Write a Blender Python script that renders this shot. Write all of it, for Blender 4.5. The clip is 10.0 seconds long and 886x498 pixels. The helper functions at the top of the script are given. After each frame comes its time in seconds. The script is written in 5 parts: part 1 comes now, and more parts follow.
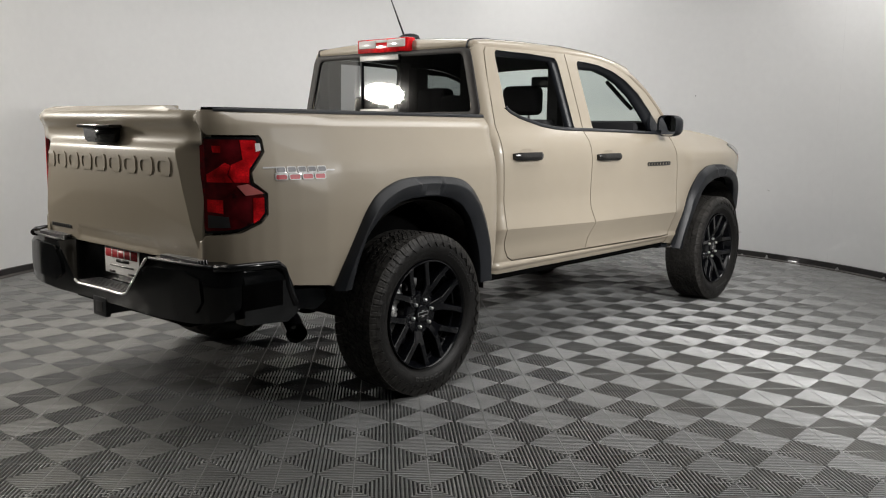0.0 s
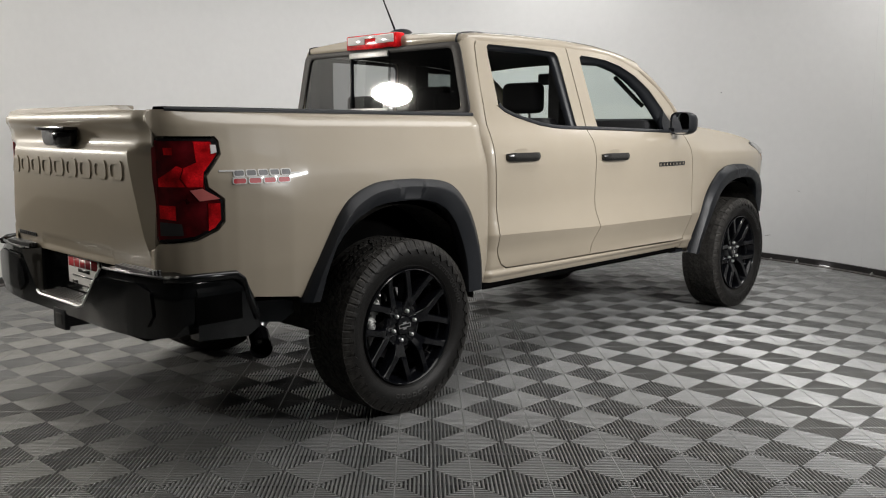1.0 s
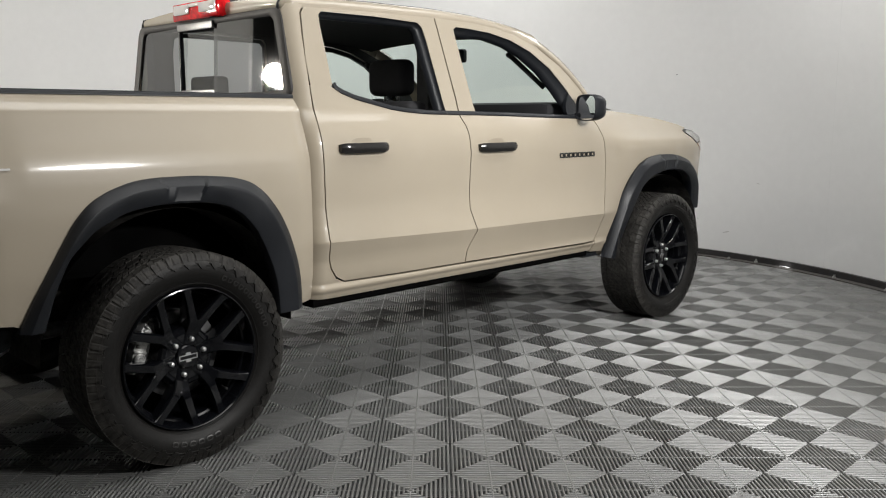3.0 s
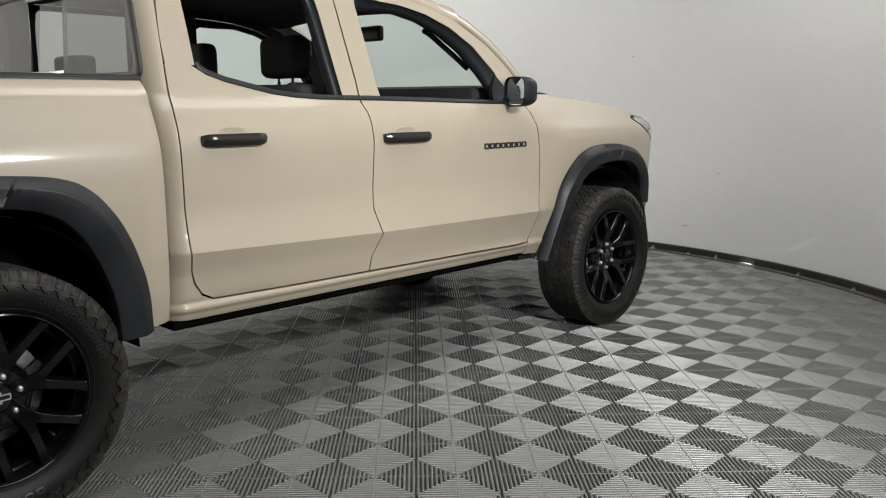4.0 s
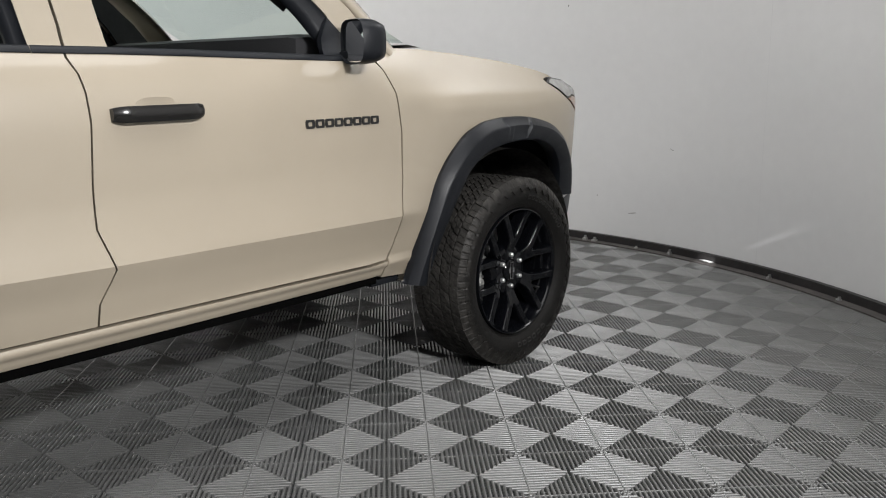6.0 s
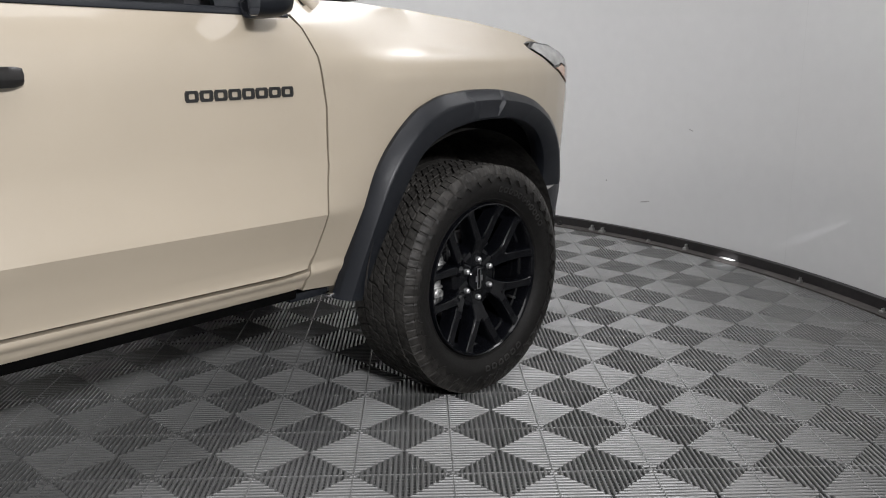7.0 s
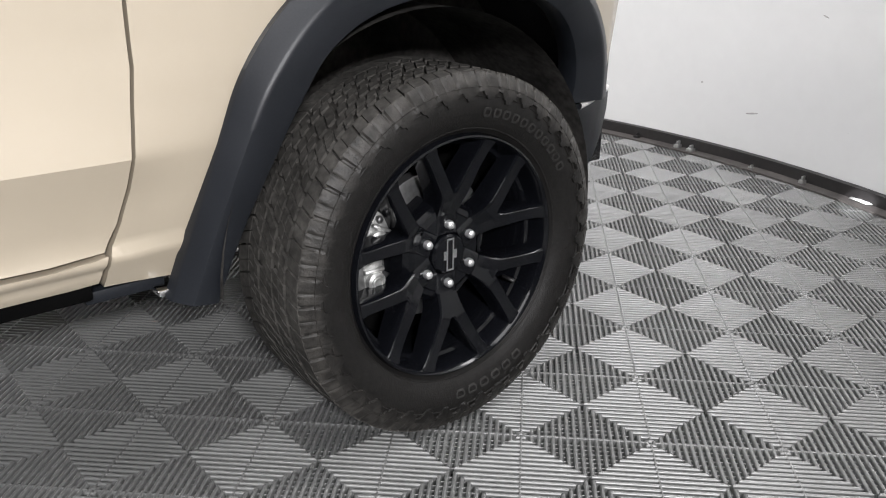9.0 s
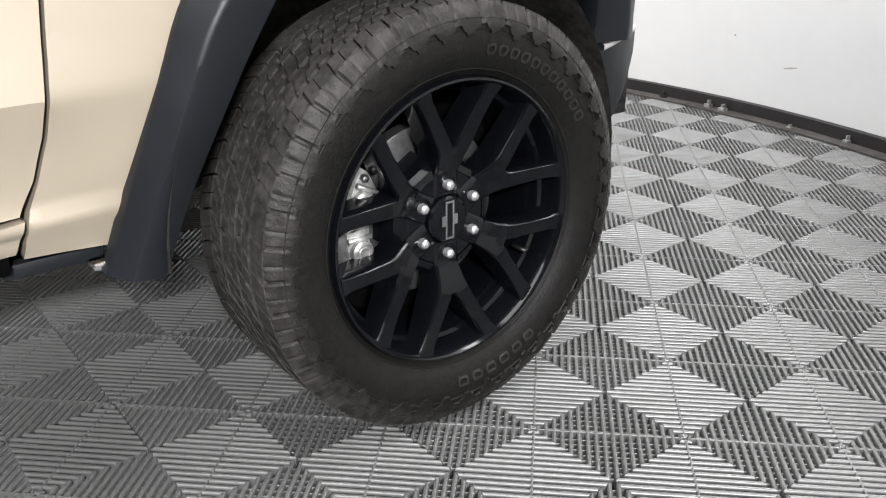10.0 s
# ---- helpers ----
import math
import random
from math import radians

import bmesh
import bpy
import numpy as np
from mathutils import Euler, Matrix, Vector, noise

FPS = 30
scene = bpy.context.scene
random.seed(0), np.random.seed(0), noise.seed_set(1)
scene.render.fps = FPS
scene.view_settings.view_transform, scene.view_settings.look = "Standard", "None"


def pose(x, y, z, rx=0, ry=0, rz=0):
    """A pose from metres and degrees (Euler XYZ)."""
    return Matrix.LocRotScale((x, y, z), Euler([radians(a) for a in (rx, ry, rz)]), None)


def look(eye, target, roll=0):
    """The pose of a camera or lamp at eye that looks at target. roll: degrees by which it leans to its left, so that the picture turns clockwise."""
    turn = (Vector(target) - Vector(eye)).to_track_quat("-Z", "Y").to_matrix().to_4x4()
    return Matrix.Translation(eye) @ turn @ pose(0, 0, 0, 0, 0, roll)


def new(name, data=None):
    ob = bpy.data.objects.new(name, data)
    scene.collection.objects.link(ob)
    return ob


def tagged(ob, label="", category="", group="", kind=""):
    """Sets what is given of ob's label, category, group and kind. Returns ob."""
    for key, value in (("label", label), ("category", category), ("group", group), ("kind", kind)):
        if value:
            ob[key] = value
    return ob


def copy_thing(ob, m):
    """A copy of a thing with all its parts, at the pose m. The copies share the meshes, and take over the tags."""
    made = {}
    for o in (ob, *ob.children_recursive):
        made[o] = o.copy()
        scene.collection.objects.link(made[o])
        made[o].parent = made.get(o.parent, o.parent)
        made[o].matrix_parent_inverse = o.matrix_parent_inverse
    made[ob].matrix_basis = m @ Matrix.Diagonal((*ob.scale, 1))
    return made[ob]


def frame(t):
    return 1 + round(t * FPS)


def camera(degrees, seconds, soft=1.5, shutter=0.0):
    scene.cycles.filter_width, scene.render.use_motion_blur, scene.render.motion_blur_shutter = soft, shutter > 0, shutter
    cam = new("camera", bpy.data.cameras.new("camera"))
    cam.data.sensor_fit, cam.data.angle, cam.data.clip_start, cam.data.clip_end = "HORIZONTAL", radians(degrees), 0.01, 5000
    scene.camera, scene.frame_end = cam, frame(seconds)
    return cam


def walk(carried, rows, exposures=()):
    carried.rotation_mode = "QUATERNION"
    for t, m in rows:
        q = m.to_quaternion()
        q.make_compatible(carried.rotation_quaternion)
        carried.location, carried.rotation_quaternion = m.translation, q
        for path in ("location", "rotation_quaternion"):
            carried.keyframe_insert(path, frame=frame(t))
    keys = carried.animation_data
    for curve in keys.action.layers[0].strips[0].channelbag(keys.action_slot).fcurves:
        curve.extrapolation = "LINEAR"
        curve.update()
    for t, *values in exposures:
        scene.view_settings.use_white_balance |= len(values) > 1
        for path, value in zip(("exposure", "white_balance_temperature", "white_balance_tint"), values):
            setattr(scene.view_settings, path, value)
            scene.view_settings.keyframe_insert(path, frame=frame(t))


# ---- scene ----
cam = camera(54.7, 10.0, soft=1.1)
PATH = [
    (0, (3.633, -3.011, 1.297), (2.328, -1.522, 1.013), 0.7),
    (0.5, (3.652, -2.839, 1.282), (2.299, -1.394, 0.994), 0.2),
    (1, (3.644, -2.629, 1.281), (2.27, -1.203, 1.003), 0.1),
    (1.5, (3.719, -2.356, 1.285), (2.316, -0.96, 0.998), -0.1),
    (2, (3.768, -2.099, 1.286), (2.339, -0.73, 0.996), -0.4),
    (2.5, (3.749, -1.814, 1.278), (2.336, -0.429, 0.983), -0.2),
    (4, (3.533, -0.864, 1.272), (2.176, 0.566, 0.932), -0.1),
    (4.5, (3.408, -0.533, 1.275), (2.079, 0.918, 0.917), -0.4),
    (5, (3.29, -0.171, 1.269), (1.958, 1.274, 0.896), -0.5),
    (5.5, (3.135, 0.158, 1.254), (1.837, 1.628, 0.861), -0.6),
    (7, (2.752, 1.169, 1.185), (1.408, 2.574, 0.716), -0.3),
    (7.5, (2.622, 1.487, 1.176), (1.23, 2.833, 0.679), -0.5),
    (8, (2.467, 1.797, 1.147), (1.026, 3.08, 0.62), -0.4),
    (8.5, (2.322, 2.032, 1.118), (0.854, 3.249, 0.516), 0.5),
    (9, (2.182, 2.225, 1.073), (0.74, 3.402, 0.344), 0.3),
    (9.5, (2.086, 2.338, 1.012), (0.646, 3.493, 0.241), -0.1),
    (10, (2.021, 2.411, 0.962), (0.566, 3.534, 0.174), -0.6),
]
walk(cam, [(t, look(eye, target, roll)) for t, eye, target, roll in PATH], [(0, -0.46, 6500, 10), (1.5, -0.46, 6500, 10), (2.5, -0.34, 6500, 9), (5.0, -0.46, 6480, 9), (7.0, -0.36, 6280, 12), (8.0, -0.05, 6280, 12), (9.0, 0.42, 6300, 12), (9.5, 0.51, 6300, 11), (10.0, 0.70, 6300, 11)])

# ---- world, lights, exposure ----
world = bpy.data.worlds.new("world")
scene.world = world
world.use_nodes = True
world.node_tree.nodes["Background"].inputs[0].default_value = (0.75, 0.8, 0.85, 1)
world.node_tree.nodes["Background"].inputs[1].default_value = 0.02

CX, CY, CR = -0.39, 1.81, 3.97      # centre and radius of the curved booth wall
CEIL = 3.5


def area(name, x, y, z, sx, sy, watts, aim=None, spread=180, colour=(1, 0.985, 0.965)):
    data = bpy.data.lights.new(name, "AREA")
    data.shape, data.size, data.size_y, data.energy, data.color = "ELLIPSE" if aim else "RECTANGLE", sx, sy, watts, colour
    data.spread = radians(spread)
    ob = new(name, data)
    ob.matrix_world = look((x, y, z), aim if aim else (x, y + 0.001, 0))
    return ob


NEUTRAL, WARM = (1, 0.985, 0.965), (1, 0.94, 0.84)
LAMPS = [
    # x, y, z, size x, size y, watts, aim, spread, colour
    (4.5, 1.3, 2.35, 0.68, 0.27, 72, (0.9, 1.8, 0.5), 100, NEUTRAL),
    (-1.7, 4.3, 3.36, 1.4, 1.6, 32, None, 180, NEUTRAL),
    (1.5, 4.95, 3.36, 1.2, 0.8, 40, None, 180, NEUTRAL),
    (-2.3, 2.2, 3.36, 1.8, 2.6, 47, None, 180, NEUTRAL),
    (1.6, 1.0, 3.36, 1.6, 4.6, 102, None, 180, NEUTRAL),
    # added, with no fixture in view, to brighten the floor left of the bed
    (-2.0, -1.3, 3.36, 1.8, 2.0, 78, None, 180, WARM),
    (-3.4, -2.7, 1.95, 0.56, 0.23, 96, (0, -0.2, 1.0), 160, WARM),
    # unseen lamp added to brighten the tailgate and the floor behind it
    (-0.4, -3.4, 3.36, 1.6, 1.4, 28, None, 180, WARM),
]
for lx, ly, lz, sx, sy, watts, aim, spread, colour in LAMPS:
    area("lamp", lx, ly, lz, sx, sy, watts, aim, spread, colour)

# thin beam from an added, unseen source that falls on the floor's edge by the curved wall
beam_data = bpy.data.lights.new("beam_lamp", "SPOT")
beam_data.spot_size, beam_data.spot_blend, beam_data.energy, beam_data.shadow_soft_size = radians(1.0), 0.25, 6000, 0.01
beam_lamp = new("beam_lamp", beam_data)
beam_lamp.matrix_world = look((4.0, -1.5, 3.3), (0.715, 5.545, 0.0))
# faint slanting streak of the same light on the wall above it, from a second added spot
streak_data = bpy.data.lights.new("streak_lamp", "SPOT")
streak_data.spot_size, streak_data.spot_blend, streak_data.energy, streak_data.shadow_soft_size = radians(2.7), 0.5, 420, 0.01
streak_lamp = new("streak_lamp", streak_data)
back = (Vector((4.0, -1.5, 3.3)) - Vector((1.20, 5.445, 0.245))).normalized()
along = Vector((0.28, -0.12, 0.155))
along = (along - back * along.dot(back)).normalized()
across = back.cross(along) * 0.11
streak_lamp.matrix_world = Matrix.Translation((4.0, -1.5, 3.3)) @ Matrix((along, across, back)).transposed().to_4x4()


# ---- materials ----
def material(name, base, rough=0.5, metal=0.0, coat=0.0, grain=0.0, grain_scale=40.0, bump=0.0, bump_scale=200.0,
             blotch=0.0, blotch_scale=3.0, spec=0.5, rough_var=0.0, island=0.0, coat_rough=0.04):
    m = bpy.data.materials.new(name)
    m.use_nodes = True
    nt = m.node_tree
    b = nt.nodes["Principled BSDF"]
    b.inputs["Roughness"].default_value = rough
    b.inputs["Metallic"].default_value = metal
    b.inputs["Coat Weight"].default_value = coat
    b.inputs["Coat Roughness"].default_value = coat_rough
    b.inputs["Specular IOR Level"].default_value = spec
    b.inputs["Base Color"].default_value = (*base, 1)
    tc = nt.nodes.new("ShaderNodeTexCoord")
    colour = None

    def layer(scale, amount, source):
        n = nt.nodes.new("ShaderNodeTexNoise")
        n.inputs["Scale"].default_value, n.inputs["Detail"].default_value = scale, 5
        nt.links.new(tc.outputs["Object"], n.inputs["Vector"])
        ramp = nt.nodes.new("ShaderNodeMapRange")
        ramp.inputs["From Min"].default_value, ramp.inputs["From Max"].default_value = 0.3, 0.7
        ramp.inputs["To Min"].default_value, ramp.inputs["To Max"].default_value = 1 - amount, 1 + amount
        nt.links.new(n.outputs["Fac"], ramp.inputs["Value"])
        mul = nt.nodes.new("ShaderNodeVectorMath")
        mul.operation = "SCALE"
        if source is None:
            mul.inputs[0].default_value = base
        else:
            nt.links.new(source, mul.inputs[0])
        nt.links.new(ramp.outputs["Result"], mul.inputs["Scale"])
        return mul.outputs["Vector"], n

    if blotch:
        colour, nz = layer(blotch_scale, blotch, colour)
        if rough_var:
            rr = nt.nodes.new("ShaderNodeMapRange")
            rr.inputs["From Min"].default_value, rr.inputs["From Max"].default_value = 0.3, 0.7
            rr.inputs["To Min"].default_value, rr.inputs["To Max"].default_value = rough - rough_var, rough + rough_var
            nt.links.new(nz.outputs["Fac"], rr.inputs["Value"])
            nt.links.new(rr.outputs["Result"], b.inputs["Roughness"])
    if grain:
        colour, _ = layer(grain_scale, grain, colour)
    if island:
        oi = nt.nodes.new("ShaderNodeObjectInfo")
        mr = nt.nodes.new("ShaderNodeMapRange")
        mr.inputs["To Min"].default_value, mr.inputs["To Max"].default_value = 1 - island, 1 + island
        nt.links.new(oi.outputs["Random"], mr.inputs["Value"])
        mul = nt.nodes.new("ShaderNodeVectorMath")
        mul.operation = "SCALE"
        if colour is None:
            mul.inputs[0].default_value = base
        else:
            nt.links.new(colour, mul.inputs[0])
        nt.links.new(mr.outputs["Result"], mul.inputs["Scale"])
        colour = mul.outputs["Vector"]
    if colour is not None:
        nt.links.new(colour, b.inputs["Base Color"])
    if bump:
        n = nt.nodes.new("ShaderNodeTexNoise")
        n.inputs["Scale"].default_value, n.inputs["Detail"].default_value = bump_scale, 3
        nt.links.new(tc.outputs["Object"], n.inputs["Vector"])
        bp = nt.nodes.new("ShaderNodeBump")
        bp.inputs["Strength"].default_value, bp.inputs["Distance"].default_value = bump, 0.002
        nt.links.new(n.outputs["Fac"], bp.inputs["Height"])
        nt.links.new(bp.outputs["Normal"], b.inputs["Normal"])
    return m


def glass(name, tint, gloss_rough=0.01, base_gloss=0.05):
    m = bpy.data.materials.new(name)
    m.use_nodes = True
    nt = m.node_tree
    nt.nodes.remove(nt.nodes["Principled BSDF"])
    out = nt.nodes["Material Output"]
    tr = nt.nodes.new("ShaderNodeBsdfTransparent")
    tr.inputs[0].default_value = (*tint, 1)
    gl = nt.nodes.new("ShaderNodeBsdfGlossy")
    gl.inputs["Roughness"].default_value = gloss_rough
    lw = nt.nodes.new("ShaderNodeLayerWeight")
    lw.inputs[0].default_value = 0.5
    pw = nt.nodes.new("ShaderNodeMath")
    pw.operation, pw.inputs[1].default_value = "POWER", 4.0
    nt.links.new(lw.outputs["Facing"], pw.inputs[0])
    fr = nt.nodes.new("ShaderNodeMath")
    fr.operation, fr.inputs[1].default_value, fr.inputs[2].default_value = "MULTIPLY_ADD", 0.80, base_gloss
    nt.links.new(pw.outputs[0], fr.inputs[0])
    mix = nt.nodes.new("ShaderNodeMixShader")
    nt.links.new(fr.outputs[0], mix.inputs[0])
    nt.links.new(tr.outputs[0], mix.inputs[1])
    nt.links.new(gl.outputs[0], mix.inputs[2])
    nt.links.new(mix.outputs[0], out.inputs[0])
    return m


PAINT = material("sand_paint", (0.352, 0.304, 0.234), 0.42, coat=1.0, coat_rough=0.10, grain=0.015, grain_scale=900, blotch=0.02, blotch_scale=4)
TRIM = material("black_moulded_plastic", (0.0085, 0.0098, 0.0125), 0.40, grain=0.15, grain_scale=300, bump=0.12, bump_scale=900, blotch=0.15, blotch_scale=6, rough_var=0.06, spec=0.28)
DARK = material("dark_underbody", (0.003, 0.003, 0.003), 0.95, blotch=0.3, blotch_scale=8, spec=0.0)
WELL = material("wheel_well_felt", (0.034, 0.032, 0.030), 0.9, grain=0.4, grain_scale=60, blotch=0.6, blotch_scale=7, bump=0.4, bump_scale=120, spec=0.1)
GLOSS = material("gloss_black", (0.006, 0.006, 0.007), 0.18, coat=0.35, blotch=0.1, blotch_scale=5, spec=0.4)
HANDLE = material("satin_black_handle", (0.014, 0.0135, 0.013), 0.22, blotch=0.1, blotch_scale=9)
SATIN = material("satin_black_bumper", (0.004, 0.0045, 0.005), 0.13, coat=0.0, blotch=0.2, blotch_scale=7, rough_var=0.05, spec=0.38)
TREAD = material("dusty_tread_rubber", (0.040, 0.0377, 0.0345), 0.85, grain=0.45, grain_scale=70, blotch=0.35, blotch_scale=12, bump=0.3, bump_scale=300, spec=0.2)


def dusty(name, clean, dust, r0, r1, rough):
    """Rubber about the x axis that turns dusty between two radii."""
    m = material(name, clean, rough, grain=0.35, grain_scale=110, bump=0.5, bump_scale=260, spec=0.22)
    nt = m.node_tree
    b = nt.nodes["Principled BSDF"]
    tc = nt.nodes.new("ShaderNodeTexCoord")
    flat = nt.nodes.new("ShaderNodeVectorMath")
    flat.operation, flat.inputs[1].default_value = "MULTIPLY", (0, 1, 1)
    nt.links.new(tc.outputs["Object"], flat.inputs[0])
    ln = nt.nodes.new("ShaderNodeVectorMath")
    ln.operation = "LENGTH"
    nt.links.new(flat.outputs["Vector"], ln.inputs[0])
    nz = nt.nodes.new("ShaderNodeTexNoise")
    nz.inputs["Scale"].default_value, nz.inputs["Detail"].default_value = 11, 6
    nt.links.new(tc.outputs["Object"], nz.inputs["Vector"])
    add = nt.nodes.new("ShaderNodeMath")
    add.operation, add.inputs[1].default_value = "MULTIPLY_ADD", 0.05
    nt.links.new(nz.outputs["Fac"], add.inputs[0])
    nt.links.new(ln.outputs["Value"], add.inputs[2])
    fac = nt.nodes.new("ShaderNodeMapRange")
    fac.inputs["From Min"].default_value, fac.inputs["From Max"].default_value = r0 + 0.025, r1 + 0.025
    nt.links.new(add.outputs[0], fac.inputs["Value"])
    mix = nt.nodes.new("ShaderNodeMix")
    mix.data_type = "RGBA"
    nt.links.new(fac.outputs["Result"], mix.inputs[0])
    nt.links.new(b.inputs["Base Color"].links[0].from_socket, mix.inputs[6])
    fleck = nt.nodes.new("ShaderNodeTexNoise")
    fleck.inputs["Scale"].default_value, fleck.inputs["Detail"].default_value = 38, 8
    nt.links.new(tc.outputs["Object"], fleck.inputs["Vector"])
    span = nt.nodes.new("ShaderNodeMapRange")
    span.inputs["From Min"].default_value, span.inputs["From Max"].default_value = 0.35, 0.65
    span.inputs["To Min"].default_value, span.inputs["To Max"].default_value = 0.40, 1.25
    nt.links.new(fleck.outputs["Fac"], span.inputs["Value"])
    dusted = nt.nodes.new("ShaderNodeVectorMath")
    dusted.operation, dusted.inputs[0].default_value = "SCALE", dust
    nt.links.new(span.outputs["Result"], dusted.inputs["Scale"])
    nt.links.new(dusted.outputs["Vector"], mix.inputs[7])
    nt.links.new(mix.outputs[2], b.inputs["Base Color"])
    return m


RUBBER = dusty("tyre_rubber", (0.0085, 0.0080, 0.0075), (0.034, 0.0318, 0.0290), 0.340, 0.380, 0.46)
WHEEL = material("gloss_black_alloy", (0.0035, 0.0038, 0.0050), 0.12, blotch=0.12, blotch_scale=9, spec=0.34)
CAST = material("rough_cast_iron", (0.46, 0.46, 0.45), 0.48, metal=0.75, grain=0.35, grain_scale=60, bump=0.6, bump_scale=110, blotch=0.5, blotch_scale=28)
LETTER = material("raised_rubber_marks", (0.020, 0.019, 0.018), 0.32, grain=0.2, spec=0.6)
NUT = material("satin_chrome_nut", (0.68, 0.68, 0.68), 0.30, metal=0.8, grain=0.06, grain_scale=200)
CHROME = material("chrome", (0.75, 0.75, 0.76), 0.12, metal=1.0)
STEEL = material("cast_steel", (0.62, 0.62, 0.61), 0.33, metal=0.9, grain=0.2, grain_scale=60, bump=0.2, bump_scale=150)
IRON = material("brake_disc_iron", (0.22, 0.22, 0.22), 0.4, metal=0.9, grain=0.15, grain_scale=90)
WALL = material("white_wall_panel", (0.78, 0.78, 0.775), 0.45, blotch=0.025, blotch_scale=0.8, grain=0.012, grain_scale=14, bump=0.05, bump_scale=30, rough_var=0.08)
CEILING = material("white_ceiling_paint", (0.5, 0.5, 0.5), 0.8, blotch=0.05)
BACKWALL = material("dark_back_wall", (0.11, 0.11, 0.11), 0.7, blotch=0.08, blotch_scale=1.0)
LEDGE = material("dusty_edge_strip", (0.075, 0.068, 0.064), 0.6, blotch=0.3, blotch_scale=3, grain=0.25, grain_scale=25)
BASE = material("black_rubber_base", (0.018, 0.016, 0.016), 0.55, blotch=0.25, blotch_scale=5, grain=0.2)
RIB = material("grey_rib_plastic", (0.118, 0.119, 0.116), 0.42, coat=0.95, coat_rough=0.36, grain=0.05, grain_scale=60, blotch=0.12, blotch_scale=2.2, island=0.06, rough_var=0.04, spec=1.0)
# near-black colour adds to the shade in the gaps between the ribs
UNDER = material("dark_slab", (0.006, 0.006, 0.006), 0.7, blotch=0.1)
RED = material("red_lens", (0.56, 0.007, 0.011), 0.10, coat=0.15, spec=0.35, grain=0.25, grain_scale=160, blotch=0.75, blotch_scale=13)
REDDARK = material("smoked_red_lens", (0.070, 0.003, 0.005), 0.08, coat=0.15, spec=0.35, blotch=0.7, blotch_scale=16)
LAMP_GREY = material("grey_lamp_lens", (0.27, 0.27, 0.26), 0.12, coat=0.6, blotch=0.2, blotch_scale=30)
PAD = material("ribbed_step_pad", (0.022, 0.022, 0.024), 0.30, blotch=0.2, blotch_scale=20, spec=0.6)
PINK = material("pale_red_lens", (0.58, 0.16, 0.15), 0.12, coat=0.3)
CLEAR = material("clear_lens", (0.72, 0.70, 0.70), 0.08, coat=1.0)
AMBER = material("amber_reflector", (0.42, 0.27, 0.19), 0.12, coat=1.0)
CLOTH = material("black_seat_cloth", (0.022, 0.022, 0.024), 0.85, grain=0.2, grain_scale=300, bump=0.2, bump_scale=800)
LINER = material("dark_headliner", (0.03, 0.03, 0.03), 0.9, grain=0.1)
WHITE = material("white_plate", (0.8, 0.79, 0.78), 0.35, blotch=0.03)
INK_RED = material("red_ink", (0.45, 0.03, 0.04), 0.4)
INK_BLACK = material("black_ink", (0.012, 0.012, 0.012), 0.35)
TINT = glass("privacy_glass", (0.28, 0.29, 0.295), gloss_rough=0.035, base_gloss=0.15)
PALE = glass("lightly_tinted_glass", (0.52, 0.55, 0.54), gloss_rough=0.035, base_gloss=0.08)
GREEN = glass("green_tint_glass", (0.80, 0.90, 0.87))
BADGE = material("satin_silver_badge", (0.60, 0.59, 0.58), 0.35)
GREY_BLOCK = material("grey_badge_block", (0.07, 0.07, 0.075), 0.35)
MIRROR = material("mirror_silver", (0.9, 0.9, 0.9), 0.02, metal=1.0)


# ---- building helpers ----
def mesh_of(name, bm, mat, smooth=True):
    me = bpy.data.meshes.new(name)
    bm.to_mesh(me)
    bm.free()
    me.materials.append(mat)
    if smooth:
        for p in me.polygons:
            p.use_smooth = True
    return me


def part(name, bm, mat, parent=None, label="", smooth=True):
    ob = new(name, mesh_of(name, bm, mat, smooth))
    if parent:
        ob.parent = parent
    if label:
        tagged(ob, label)
    return ob


def thing(name, label, category, group="", kind=""):
    ob = new(name)
    ob.empty_display_size = 0.1
    return tagged(ob, label, category, group, kind)


def sharpen(bm, degrees=35):
    lim = radians(degrees)
    for e in bm.edges:
        if len(e.link_faces) == 2 and e.calc_face_angle(0) > lim:
            e.smooth = False


def box(bm, x0, x1, y0, y1, z0, z1, bevel=0.0, turn=None):
    vs = bmesh.ops.create_cube(bm, size=1)["verts"]
    for v in vs:
        v.co = Vector(((x0 + x1) / 2 + v.co.x * (x1 - x0), (y0 + y1) / 2 + v.co.y * (y1 - y0), (z0 + z1) / 2 + v.co.z * (z1 - z0)))
    if bevel:
        es = list({e for v in vs for e in v.link_edges})
        r = bmesh.ops.bevel(bm, geom=es, offset=bevel, segments=2, affect="EDGES", profile=0.6)
        vs = list({v for f in r["faces"] for v in f.verts} | {v for v in vs if v.is_valid})
    if turn is not None:
        bmesh.ops.transform(bm, matrix=turn, verts=vs)
    return vs


def box_part(name, dims, mat, parent, bevel=0.004, label="", turn=None):
    bm = bmesh.new()
    box(bm, *dims, bevel=bevel, turn=turn)
    sharpen(bm)
    return part(name, bm, mat, parent, label)


